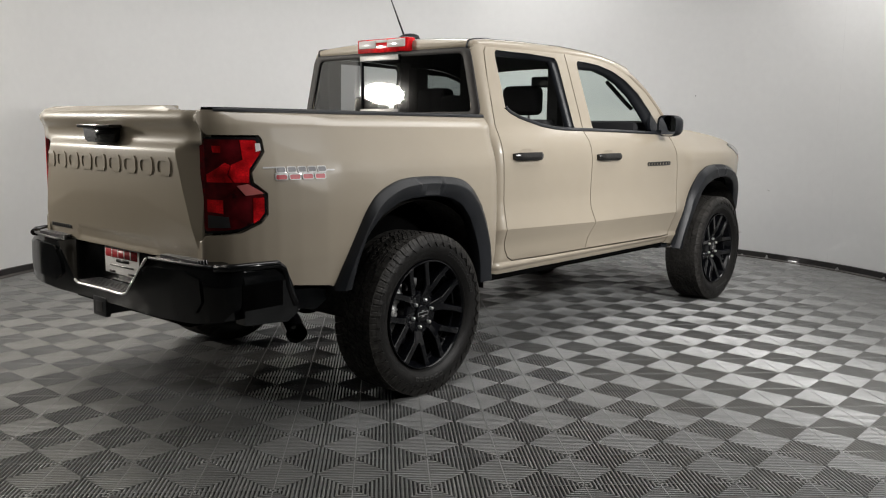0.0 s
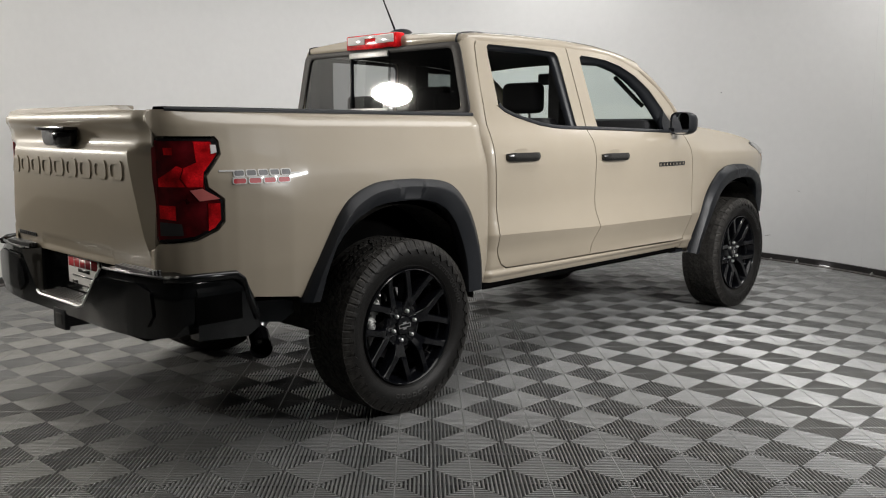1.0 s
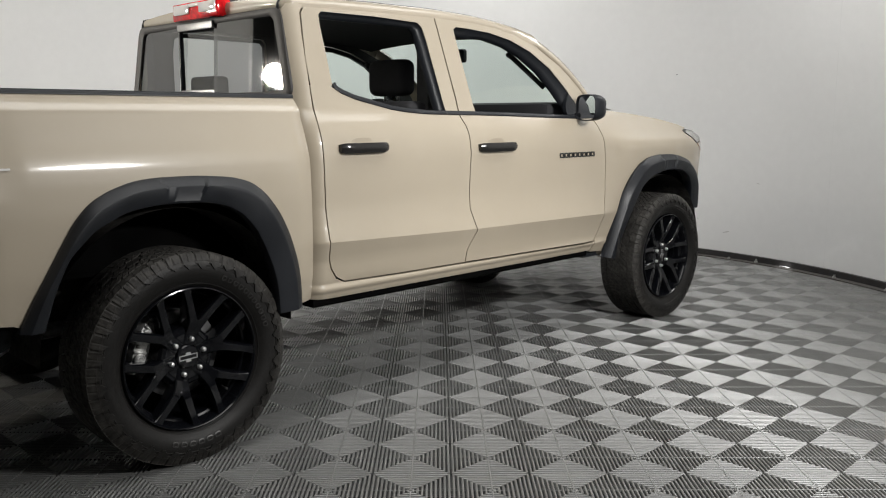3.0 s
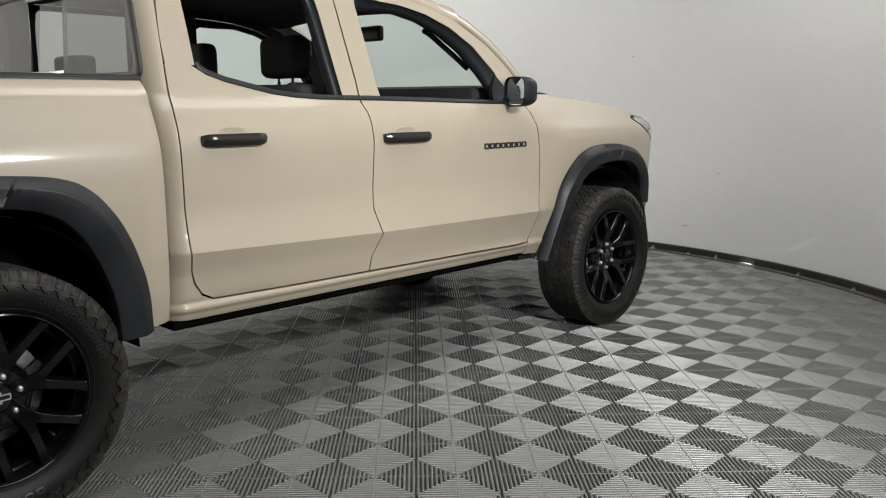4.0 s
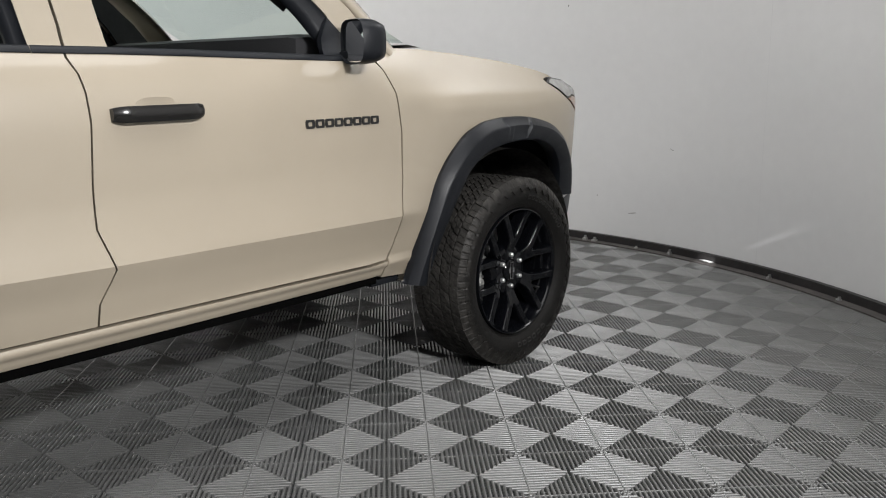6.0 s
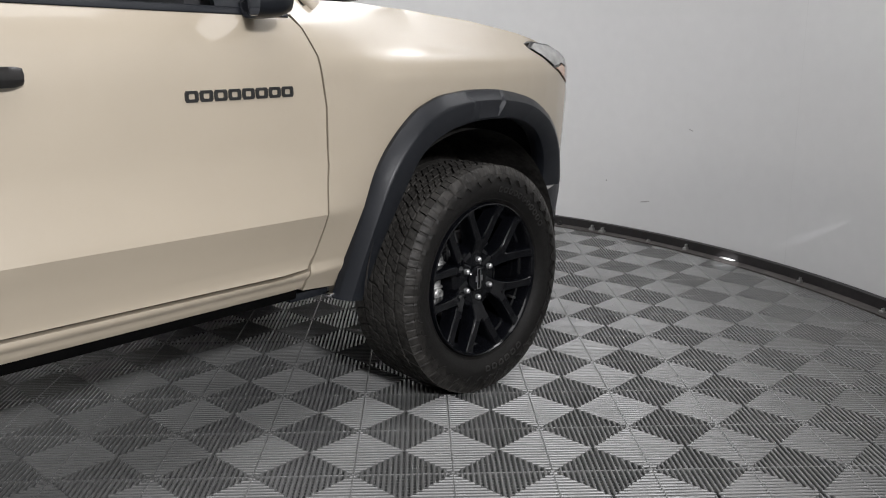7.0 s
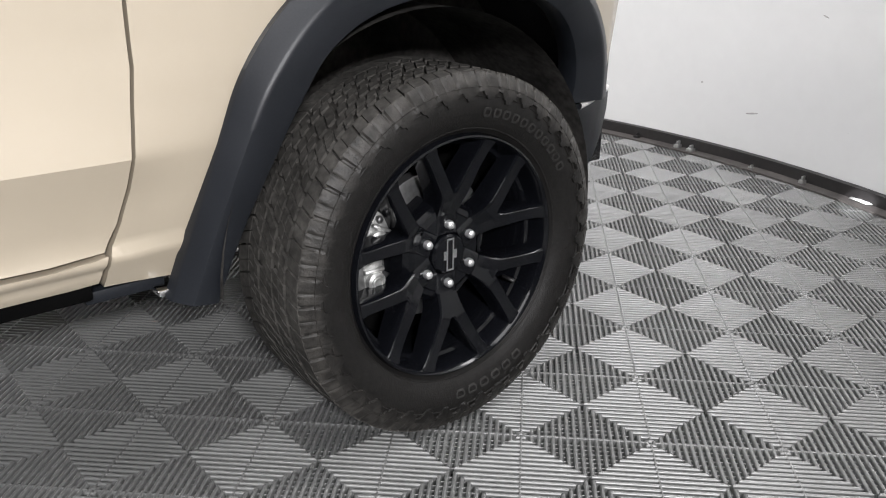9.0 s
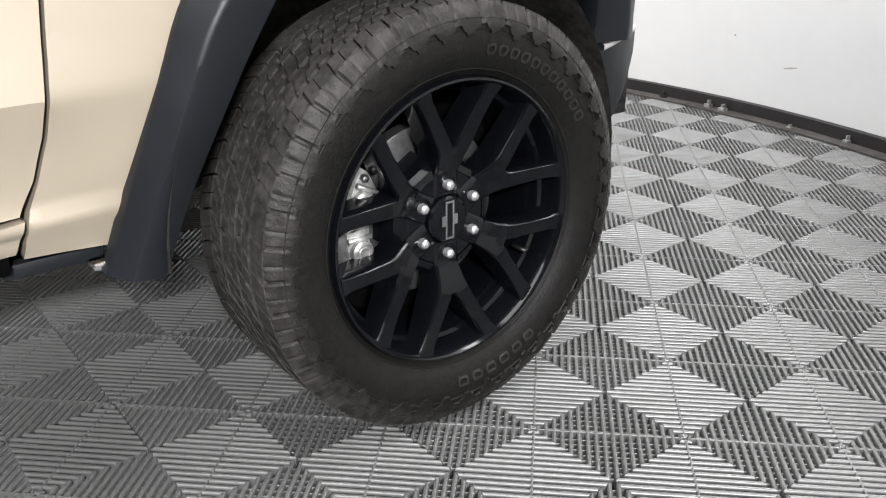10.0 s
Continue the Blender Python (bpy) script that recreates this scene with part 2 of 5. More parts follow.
def revolve(bm, profile, n=64, closed=False, centre=(0, 0, 0)):
    """Rings of (x, r) about the x axis."""
    cx, cy, cz = centre
    rings = []
    for x, r in profile:
        rings.append([bm.verts.new((cx + x, cy + r * math.cos(2 * math.pi * i / n), cz + r * math.sin(2 * math.pi * i / n))) for i in range(n)])
    pairs = list(zip(rings, rings[1:])) + ([(rings[-1], rings[0])] if closed else [])
    for a, b in pairs:
        for i in range(n):
            j = (i + 1) % n
            bm.faces.new((a[i], a[j], b[j], b[i]))
    return rings


def disc(bm, ring):
    bm.faces.new(ring)


def shrink(poly, d):
    """Moves each edge of a closed 2D outline inwards by d."""
    pts = [Vector(p) for p in poly]
    area2 = sum(a.x * b.y - b.x * a.y for a, b in zip(pts, pts[1:] + pts[:1]))
    s = 1 if area2 > 0 else -1
    out = []
    for i, p in enumerate(pts):
        a, b = pts[i - 1], pts[(i + 1) % len(pts)]
        d1, d2 = (p - a).normalized(), (b - p).normalized()
        n1, n2 = Vector((-d1.y, d1.x)) * s, Vector((-d2.y, d2.x)) * s
        n = n1 + n2
        if n.length < 1e-4:
            n = n1
        n.normalize()
        out.append(p + n * (d / max(0.4, n.dot(n1))))
    return out


def sheet(target, outline, place, hint, step=0.03, rim=0.02, gap=0.0025, creases=()):
    """A curved plate: a 2D outline, cut into a fine net, laid on place(u, v), with its rim turned inwards; creases are pairs of points on a straight fold."""
    bm = bmesh.new()
    pts = shrink(outline, gap) if gap else [Vector(p) for p in outline]
    vs = [bm.verts.new((p.x, p.y, 0)) for p in pts]
    bm.faces.new(vs)
    us, ws = [p.x for p in pts], [p.y for p in pts]
    for axis, lo, hi in ((0, min(us), max(us)), (1, min(ws), max(ws))):
        k = math.floor(lo / step) + 1
        while k * step < hi - 1e-6:
            co, no = [0, 0, 0], [0, 0, 0]
            co[axis], no[axis] = k * step + 1.3e-5, 1
            bmesh.ops.bisect_plane(bm, geom=bm.verts[:] + bm.edges[:] + bm.faces[:], plane_co=co, plane_no=no, dist=1e-7)
            k += 1
    for (u0, v0), (u1, v1) in creases:
        across = Vector((v0 - v1, u1 - u0, 0)).normalized()
        base_pt = Vector((u0, v0, 0))
        bmesh.ops.bisect_plane(bm, geom=bm.verts[:] + bm.edges[:] + bm.faces[:], plane_co=base_pt, plane_no=across, dist=1e-6)
        for e in bm.edges:
            if all(abs((v.co - base_pt).dot(across)) < 2e-5 for v in e.verts):
                e.smooth = False
    bmesh.ops.triangulate(bm, faces=[f for f in bm.faces if len(f.verts) > 4])
    hint = Vector(hint)
    for v in bm.verts:
        v.co = Vector(place(v.co.x, v.co.y))
    bm.normal_update()
    if sum(fc.normal.dot(hint) * fc.calc_area() for fc in bm.faces) < 0:
        bmesh.ops.reverse_faces(bm, faces=bm.faces)
    border = [e for e in bm.edges if len(e.link_faces) == 1]
    if rim:
        r = bmesh.ops.extrude_edge_only(bm, edges=border)
        for v in [g for g in r["geom"] if isinstance(g, bmesh.types.BMVert)]:
            v.co -= hint * rim
        for e in border:
            e.smooth = False
    me = bpy.data.meshes.new("tmp")
    bm.to_mesh(me)
    bm.free()
    target.from_mesh(me)
    bpy.data.meshes.remove(me)


def plate(name, outline, place, hint, mat, parent, label="", **kw):
    bm = bmesh.new()
    sheet(bm, outline, place, hint, **kw)
    return part(name, bm, mat, parent, label)


def both_sides(name, outline, place, mat, parent, label="", **kw):
    """A plate for the right flank and its twin for the left."""
    a = plate(name, outline, place, (1, 0, 0), mat, parent, label, **kw)
    b = plate(name, outline, lambda u, v: (-place(u, v)[0], *place(u, v)[1:]), (-1, 0, 0), mat, parent, label, **kw)
    return a, b


def loft(bm, rows, flip=False):
    """Quads between rows of points of equal number."""
    net = [[bm.verts.new(p) for p in row] for row in rows]
    for a, b in zip(net, net[1:]):
        for i in range(len(a) - 1):
            q = (a[i], a[i + 1], b[i + 1], b[i])
            bm.faces.new(tuple(reversed(q)) if flip else q)
    return net


def resample(poly, n):
    pts = [Vector(p) for p in poly]
    d = [0]
    for a, b in zip(pts, pts[1:]):
        d.append(d[-1] + (b - a).length)
    out = []
    for i in range(n):
        s = d[-1] * i / (n - 1)
        k = max(j for j in range(len(d)) if d[j] <= s + 1e-9)
        k = min(k, len(pts) - 2)
        out.append(pts[k].lerp(pts[k + 1], (s - d[k]) / (d[k + 1] - d[k])))
    for _ in range(2):
        out = [out[0]] + [(out[i - 1] + out[i] * 2 + out[i + 1]) / 4 for i in range(1, n - 1)] + [out[-1]]
    return out


def tube(bm, path, radius, n=10, cap=True):
    pts = [Vector(p) for p in path]
    rings = []
    for i, p in enumerate(pts):
        d = (pts[min(i + 1, len(pts) - 1)] - pts[max(i - 1, 0)]).normalized()
        side = d.cross(Vector((0, 0, 1)) if abs(d.z) < 0.9 else Vector((1, 0, 0))).normalized()
        up = side.cross(d)
        rad = radius[i] if isinstance(radius, (list, tuple)) else radius
        rings.append([bm.verts.new(p + (side * math.cos(2 * math.pi * k / n) + up * math.sin(2 * math.pi * k / n)) * rad) for k in range(n)])
    for a, b in zip(rings, rings[1:]):
        for k in range(n):
            bm.faces.new((a[k], a[(k + 1) % n], b[(k + 1) % n], b[k]))
    if cap:
        bm.faces.new(list(reversed(rings[0])))
        bm.faces.new(rings[-1])


def hollow(bm, place, hint, u0, u1, v0, v1, su, sv, lift, cut=0.3):
    """A raised hollow bar with cut corners; su and sv are its stroke along u and v."""
    hint = Vector(hint)

    def ring(du, dv):
        a, b, c, d = u0 + du, u1 - du, v0 + dv, v1 - dv
        ku, kv = (b - a) * cut * 0.5, (d - c) * cut
        return [(a + ku, c), (b - ku, c), (b, c + kv), (b, d - kv), (b - ku, d), (a + ku, d), (a, d - kv), (a, c + kv)]

    nets = []
    for pts, up in ((ring(0, 0), -0.001), (ring(0, 0), lift), (ring(su, sv), lift), (ring(su, sv), -0.001)):
        nets.append([bm.verts.new(Vector(place(u, v)) + hint * up) for u, v in pts])
    for p, q in zip(nets, nets[1:]):
        for i in range(8):
            bm.faces.new((p[i], p[(i + 1) % 8], q[(i + 1) % 8], q[i]))


# ---- the booth ----
def arc_wall(name, a0, a1, r0, r1, z0, z1, mat, label, category, n=72):
    bm = bmesh.new()
    rows = []
    for i in range(n + 1):
        a = radians(a0 + (a1 - a0) * i / n)
        c, s = math.cos(a), math.sin(a)
        rows.append([(CX + r * c, CY + r * s, z) for r, z in ((r0, z0), (r0, z1), (r1, z1), (r1, z0), (r0, z0))])
    loft(bm, rows)
    bmesh.ops.remove_doubles(bm, verts=bm.verts, dist=1e-5)
    bmesh.ops.holes_fill(bm, edges=bm.edges)
    bmesh.ops.recalc_face_normals(bm, faces=bm.faces)
    sharpen(bm)
    return tagged(part(name, bm, mat), label, category, kind="structure")


wall_curved = arc_wall("wall_curved", 8, 236, CR, CR + 0.12, 0.0, CEIL, WALL, "curved white panel wall of a photo booth", "wall")
base = arc_wall("baseboard", 8, 236, CR - 0.035, CR - 0.002, 0.0, 0.055, BASE, "low black rubber base strip along the curved wall", "baseboard")
arc_wall("trim", 8, 236, CR - 0.10, CR - 0.036, 0.0, 0.008, LEDGE, "flat dusty grey edge strip of the floor along the wall", "trim")


def slab(name, dims, mat, label, category):
    bm = bmesh.new()
    box(bm, *dims)
    return tagged(part(name, bm, mat, smooth=False), label, category, kind="structure")


# unseen walls close the room; their dark colour sets what the truck reflects
slab("wall_south", (-6.6, 7.4, -7.6, -7.4, 0, CEIL), BACKWALL, "unseen dark wall added behind the booth opening", "wall")
slab("wall_east", (7.2, 7.4, -7.4, 7.4, 0, CEIL), BACKWALL, "unseen dark wall added beside the booth opening", "wall")
slab("wall_north", (-6.6, 7.4, 7.4, 7.6, 0, CEIL), BACKWALL, "unseen dark wall added behind the curved wall", "wall")
slab("wall_west", (-6.6, -6.4, -7.4, 7.4, 0, CEIL), BACKWALL, "unseen dark wall added behind the curved wall", "wall")
# unseen ceiling closes the room and bounces fill light down
slab("ceiling", (-6.6, 7.4, -7.6, 7.6, CEIL, CEIL + 0.15), CEILING, "unseen pale ceiling added over the booth to spread light", "ceiling")
slab("ground", (-6.6, 7.4, -7.6, 7.6, -0.30, -0.027), UNDER, "near-black slab under the floor tiles that deepens the shade in their gaps", "floor")

# ---- the pickup truck: its flank as a function of place along and height ----
truck = thing("pickup_truck", "sand-coloured crew-cab pickup truck with black flares and black wheels", "pickup truck")

BED_Z = [0.45, 0.52, 0.62, 0.75, 0.95, 1.05, 1.10, 1.14, 1.18, 1.22, 1.27, 1.296, 1.302, 1.33, 1.36]
BED_X = [0.830, 0.862, 0.884, 0.892, 0.890, 0.8855, 0.8805, 0.871, 0.857, 0.845, 0.830, 0.8230, 0.817, 0.790, 0.750]
CAB_Z = [0.45, 0.490, 0.497, 0.505, 0.516, 0.521, 0.525, 0.531, 0.540, 0.549, 0.556, 0.562, 0.57, 0.62, 0.690, 0.700, 0.72, 0.78, 0.88, 1.00, 1.10, 1.16, 1.20, 1.24, 1.28, 1.30, 1.50, 1.70, 1.76]
CAB_X = [0.785, 0.803, 0.808, 0.813, 0.817, 0.817, 0.823, 0.830, 0.833, 0.832, 0.826, 0.822, 0.826, 0.839, 0.8640, 0.8675, 0.8635, 0.852, 0.842, 0.841, 0.839, 0.832, 0.822, 0.806, 0.784, 0.772, 0.720, 0.668, 0.650]
FEN_Z = [0.45, 0.52, 0.62, 0.75, 0.90, 1.02, 1.08, 1.13, 1.17, 1.21, 1.25, 1.29, 1.32]
FEN_X = [0.800, 0.815, 0.830, 0.845, 0.856, 0.864, 0.864, 0.852, 0.816, 0.786, 0.757, 0.730, 0.700]


def smooth_interp(v, xs, ys, w=0.010):
    return float(sum(np.interp(v + d, xs, ys) * k for d, k in ((-w, 0.25), (0, 0.5), (w, 0.25))))


def flank_x(y, z):
    if y < 0.598:
        x = smooth_interp(z, BED_Z, BED_X, 0.004 if z > 1.26 else 0.010)
        if y < -0.53:
            # slanting shoulder fold that runs from the tail lamp towards the arch
            fold = 1.13 + 0.105 * min(1.0, max(0.0, (-0.60 - y) / 0.28))
            top = 0.800 + (1.33 - max(z, fold)) * 0.04
            cut = top if z >= fold else min(0.889, top + (fold - z) * 0.62)
            m = min(1.0, (-0.53 - y) / 0.11) * min(1.0, max(0.0, (z - 0.98) / 0.06))
            x += (min(cut, x + 0.02) - x) * m * 0.17
        s = float(np.interp(y, [-1.09, -1.075, -1.055, -1.03, -0.98, -0.92, -0.85, -0.75, -0.62], [1.0, 0.82, 0.64, 0.50, 0.35, 0.24, 0.15, 0.07, 0.0]))
        # the panel turns in towards the cab
        turn_in = min(1.0, max(0.0, (y - 0.49) / 0.11))
        x -= 0.045 * turn_in * turn_in * min(1.0, max(0.0, (1.36 - z) / 0.10))
        return x + (0.684 - x) * s
    # the door fold drops a little towards the front
    drop = float(np.interp(y, [0.69, 1.55, 2.65], [0.047, 0.0235, 0.011])) * float(np.interp(z, [0.58, 0.66, 0.80, 0.92], [0, 1, 1, 0]))
    x = smooth_interp(z - drop, CAB_Z, CAB_X, 0.0015 if z < 0.85 else 0.008)
    if y > 2.45:
        f = smooth_interp(z, FEN_Z, FEN_X)
        hi = smooth_interp(y, [2.45, 2.62, 2.80, 2.90, 3.05], [0.0, 0.06, 0.18, 0.86, 1.0], 0.025)
        up = min(1.0, max(0.0, (z - 1.08) / 0.08))
        hi += (smooth_interp(y, [2.45, 2.70, 3.10], [0.0, 0.25, 1.0], 0.04) - hi) * up
        lo = smooth_interp(y, [2.66, 2.72, 2.82, 3.0], [0.0, 0.40, 0.72, 1.0], 0.012)
        w = min(1.0, max(0.0, (z - 0.78) / 0.25))
        x += (f - x) * (lo + (hi - lo) * w)
        x -= float(np.interp(y, [3.45, 3.60, 3.72, 3.82, 3.90, 3.97, 4.02], [0, 0.008, 0.024, 0.046, 0.074, 0.115, 0.18]))
    if y < 0.662:
        q = min(1.0, (0.662 - y) / 0.064)
        x -= 0.070 * (1 - math.sqrt(1 - q * q)) + 0.012 * q
    return x


def flank(y, z):
    return (flank_x(y, z), y, z)


R_OUT = [(-0.590, 0.590), (-0.545, 0.680), (-0.497, 0.763), (-0.398, 0.925), (-0.345, 0.985), (-0.280, 1.022), (-0.190, 1.052), (-0.103, 1.061), (0.05, 1.061),
         (0.190, 1.050), (0.275, 1.028), (0.338, 0.981), (0.400, 0.900), (0.443, 0.815), (0.480, 0.700), (0.493, 0.620), (0.496, 0.510)]
R_IN = [(-0.520, 0.590), (-0.480, 0.710), (-0.430, 0.815), (-0.343, 0.897), (-0.228, 0.950), (-0.130, 0.966), (-0.036, 0.968), (0.06, 0.964), (0.140, 0.950),
        (0.210, 0.915), (0.268, 0.850), (0.310, 0.770), (0.345, 0.680), (0.362, 0.600), (0.368, 0.505)]
F_OUT = [(2.712, 0.445), (2.750, 0.540), (2.784, 0.621), (2.860, 0.806), (2.900, 0.868), (2.945, 0.920), (3.020, 0.985), (3.120, 1.024), (3.250, 1.036), (3.385, 1.034),
         (3.477, 1.020), (3.570, 1.000), (3.645, 0.972), (3.720, 0.930), (3.782, 0.880), (3.846, 0.790), (3.872, 0.690), (3.876, 0.655)]
F_IN = [(2.790, 0.430), (2.820, 0.505), (2.852, 0.572), (2.948, 0.746), (3.009, 0.842), (3.072, 0.889), (3.143, 0.916), (3.240, 0.934), (3.331, 0.939), (3.450, 0.934),
        (3.536, 0.912), (3.610, 0.878), (3.663, 0.836), (3.710, 0.765), (3.722, 0.700), (3.716, 0.660)]

# bed side with the cut-out for the lamp and the wheel arch
TL_CUT = [(-1.085, 1.250), (-0.905, 1.250), (-0.893, 1.235), (-0.893, 1.186), (-0.957, 1.105), (-0.952, 1.065), (-0.898, 1.020), (-0.900, 0.935), (-0.925, 0.905), (-1.000, 0.868), (-1.085, 0.855)]
mid_r = [((a[0] + b[0]) / 2, (a[1] + b[1]) / 2) for a, b in zip(resample(R_OUT, 17), resample(R_IN, 17))]
mid_f = [((a[0] + b[0]) / 2, (a[1] + b[1]) / 2) for a, b in zip(resample(F_OUT, 17), resample(F_IN, 17))]
BED = ([(-1.095, 1.352), (-1.118, 1.330), (-1.118, 1.305), (-1.086, 1.256)] + TL_CUT + [(-1.108, 0.830), (-1.108, 0.745), (-0.885, 0.735), (-0.835, 0.640), (-0.60, 0.612)] + mid_r
       + [(0.470, 0.510), (0.600, 0.510), (0.592, 0.60), (0.590, 0.774), (0.592, 1.047), (0.591, 1.190), (0.584, 1.240), (0.572, 1.300), (0.566, 1.352)])
both_sides("bed_side", BED, flank, PAINT, truck, "sand-painted bed side panel", rim=0.03, step=0.0125)

DOOR_R_LOW = [(0.672, 1.300), (0.667, 1.225), (0.670, 1.043), (0.672, 0.764), (0.683, 0.684), (0.700, 0.632), (0.728, 0.592), (0.774, 0.568),
              (1.10, 0.562), (1.528, 0.560), (1.532, 0.620), (1.558, 0.672), (1.574, 0.712), (1.560, 0.756), (1.537, 0.825), (1.541, 0.944), (1.554, 1.100),
              (1.552, 1.180), (1.545, 1.225), (1.526, 1.267), (1.527, 1.284), (1.409, 1.281), (1.210, 1.289), (1.003, 1.322), (0.880, 1.350), (0.828, 1.366), (0.796, 1.386),
              (0.770, 1.40), (0.674, 1.40)]
DOOR_F_LOW = [(1.536, 1.284), (1.536, 1.267), (1.553, 1.225), (1.560, 1.180), (1.562, 1.100), (1.549, 0.944), (1.545, 0.825), (1.568, 0.756), (1.582, 0.712), (1.566, 0.672),
              (1.540, 0.620), (1.537, 0.560), (2.10, 0.556), (2.530, 0.552), (2.617, 0.556), (2.641, 0.602), (2.659, 0.662), (2.675, 0.755), (2.689, 0.850), (2.692, 1.012), (2.675, 1.150), (2.646, 1.225),
              (2.615, 1.258), (2.46, 1.262), (1.90, 1.276)]
DOOR_R_FRAME = [(0.674, 1.3992), (0.672, 1.50), (0.682, 1.62), (0.690, 1.700), (0.712, 1.728), (1.10, 1.738), (1.482, 1.742), (1.489, 1.685), (1.529, 1.350), (1.530, 1.286),
                (1.446, 1.284), (1.400, 1.631), (1.388, 1.687), (1.365, 1.709), (1.10, 1.717), (0.800, 1.715), (0.782, 1.701), (0.780, 1.651), (0.786, 1.531), (0.790, 1.3992)]
DOOR_F_FRAME = [(1.537, 1.286), (1.5355, 1.350), (1.4945, 1.685), (1.4875, 1.742), (1.75, 1.738), (1.92, 1.724), (2.08, 1.694), (2.25, 1.636), (2.42, 1.545), (2.56, 1.435), (2.660, 1.330), (2.695, 1.262), (2.617, 1.260),
                (2.530, 1.264), (2.505, 1.330), (2.44, 1.415), (2.32, 1.531), (2.18, 1.613), (2.03, 1.666), (1.87, 1.695), (1.72, 1.705), (1.628, 1.707), (1.606, 1.695), (1.606, 1.671), (1.655, 1.284)]
for low, frame_, edge in ((DOOR_R_LOW, DOOR_R_FRAME, "rear"), (DOOR_F_LOW, DOOR_F_FRAME, "front")):
    doors = both_sides("door", low, flank, PAINT, truck, "sand-painted %s door" % edge, rim=0.03, gap=-0.0012, creases=(((0.69, 0.747), (1.55, 0.7235)),) if edge == "rear" else (((1.55, 0.7235), (2.65, 0.711)),))
    for side, d in zip((1, -1), doors):
        plate("window_frame", frame_, (lambda y, z: (flank_x(y, z), y, z)) if side > 0 else (lambda y, z: (-flank_x(y, z), y, z)), (side, 0, 0), PAINT, d, rim=0.035, gap=0.001)
        plate("frame_lining", frame_, (lambda y, z: (flank_x(y, z) - 0.036, y, z)) if side > 0 else (lambda y, z: (-flank_x(y, z) + 0.036, y, z)), (-side, 0, 0), LINER, d, rim=0.01, gap=0.0, step=0.06)


def strip(name, line, half, lift, mat, parent, side=1, depth=0.012, label=""):
    """A moulding along a line on the flank."""
    bm = bmesh.new()
    rows = []
    pts = [Vector(p) for p in line]
    for i, p in enumerate(pts):
        d = (pts[min(i + 1, len(pts) - 1)] - pts[max(i - 1, 0)]).normalized()
        n = Vector((-d.y, d.x))
        row = []
        for k, up in ((-1, -depth), (-1, lift * 0.6), (-0.6, lift), (0.6, lift), (1, lift * 0.6), (1, -depth)):
            q = p + n * half * k
            row.append((side * (flank_x(q.x, q.y) + up), q.x, q.y))
        rows.append(row)
    loft(bm, rows, flip=side < 0)
    sharpen(bm, 50)
    bmesh.ops.recalc_face_normals(bm, faces=bm.faces)
    return part(name, bm, mat, parent, label)


BELT_R = [(0.798, 1.412), (0.804, 1.394), (0.834, 1.377), (0.90, 1.354), (1.003, 1.331), (1.10, 1.310), (1.210, 1.297), (1.33, 1.290), (1.446, 1.2885)]
BELT_F = [(1.448, 1.288), (1.65, 1.286), (1.90, 1.281), (2.20, 1.273), (2.50, 1.266), (2.615, 1.262)]
for side in (1, -1):
    strip("belt_moulding", BELT_R, 0.010, 0.004, TRIM, truck, side)
    strip("belt_moulding", BELT_F, 0.010, 0.004, TRIM, truck, side)


# inner window channels: black reveals a little behind the paint
def channel(name, outer, inner, depth, side):
    bm = bmesh.new()
    n = len(outer)
    rows = []
    for (a, b) in zip(outer, inner):
        rows.append([(side * (flank_x(*a) - 0.004), *a), (side * (flank_x(*a) - 0.016), a[0] * 0.8 + b[0] * 0.2, a[1] * 0.8 + b[1] * 0.2), (side * (flank_x(*a) - 0.018), a[0] * 0.45 + b[0] * 0.55, a[1] * 0.45 + b[1] * 0.55),
                     (side * (flank_x(*b) - depth * 0.7), *b), (side * (flank_x(*b) - depth), b[0], b[1])])
    loft(bm, rows)
    bmesh.ops.recalc_face_normals(bm, faces=bm.faces)
    return part(name, bm, TRIM, truck, "black window channel")


RW_OUT = [(0.790, 1.402), (0.786, 1.531), (0.780, 1.651), (0.782, 1.701), (0.800, 1.715), (1.100, 1.717), (1.365, 1.709), (1.388, 1.687), (1.400, 1.631), (1.446, 1.290)]
RW_IN = [(0.806, 1.402), (0.802, 1.531), (0.797, 1.631), (0.799, 1.673), (0.812, 1.687), (1.100, 1.687), (1.325, 1.677), (1.346, 1.659), (1.356, 1.611), (1.398, 1.290)]
FW_OUT = [(1.655, 1.288), (1.606, 1.671), (1.606, 1.695), (1.628, 1.707), (1.720, 1.705), (1.870, 1.695), (2.030, 1.666), (2.180, 1.613), (2.320, 1.531), (2.440, 1.415), (2.505, 1.330), (2.530, 1.268)]
FW_IN = [(1.664, 1.288), (1.620, 1.631), (1.622, 1.651), (1.644, 1.661), (1.720, 1.658), (1.850, 1.647), (1.990, 1.619), (2.110, 1.571), (2.230, 1.496), (2.330, 1.395), (2.385, 1.330), (2.400, 1.275)]
FW_IN = FW_IN[:5] + [(b[0] + (a[0] - b[0]) * 0.3, b[1] + (a[1] - b[1]) * 0.3) for a, b in zip(FW_OUT[5:], FW_IN[5:])]
RW_IN = RW_IN[:6] + [(b[0] + (a[0] - b[0]) * 0.25, b[1] + (a[1] - b[1]) * 0.25) for a, b in zip(RW_OUT[6:], RW_IN[6:])]
for side in (1, -1):
    channel("window_channel", RW_OUT, RW_IN, 0.05, side)
    channel("window_channel", FW_OUT, FW_IN, 0.06, side)

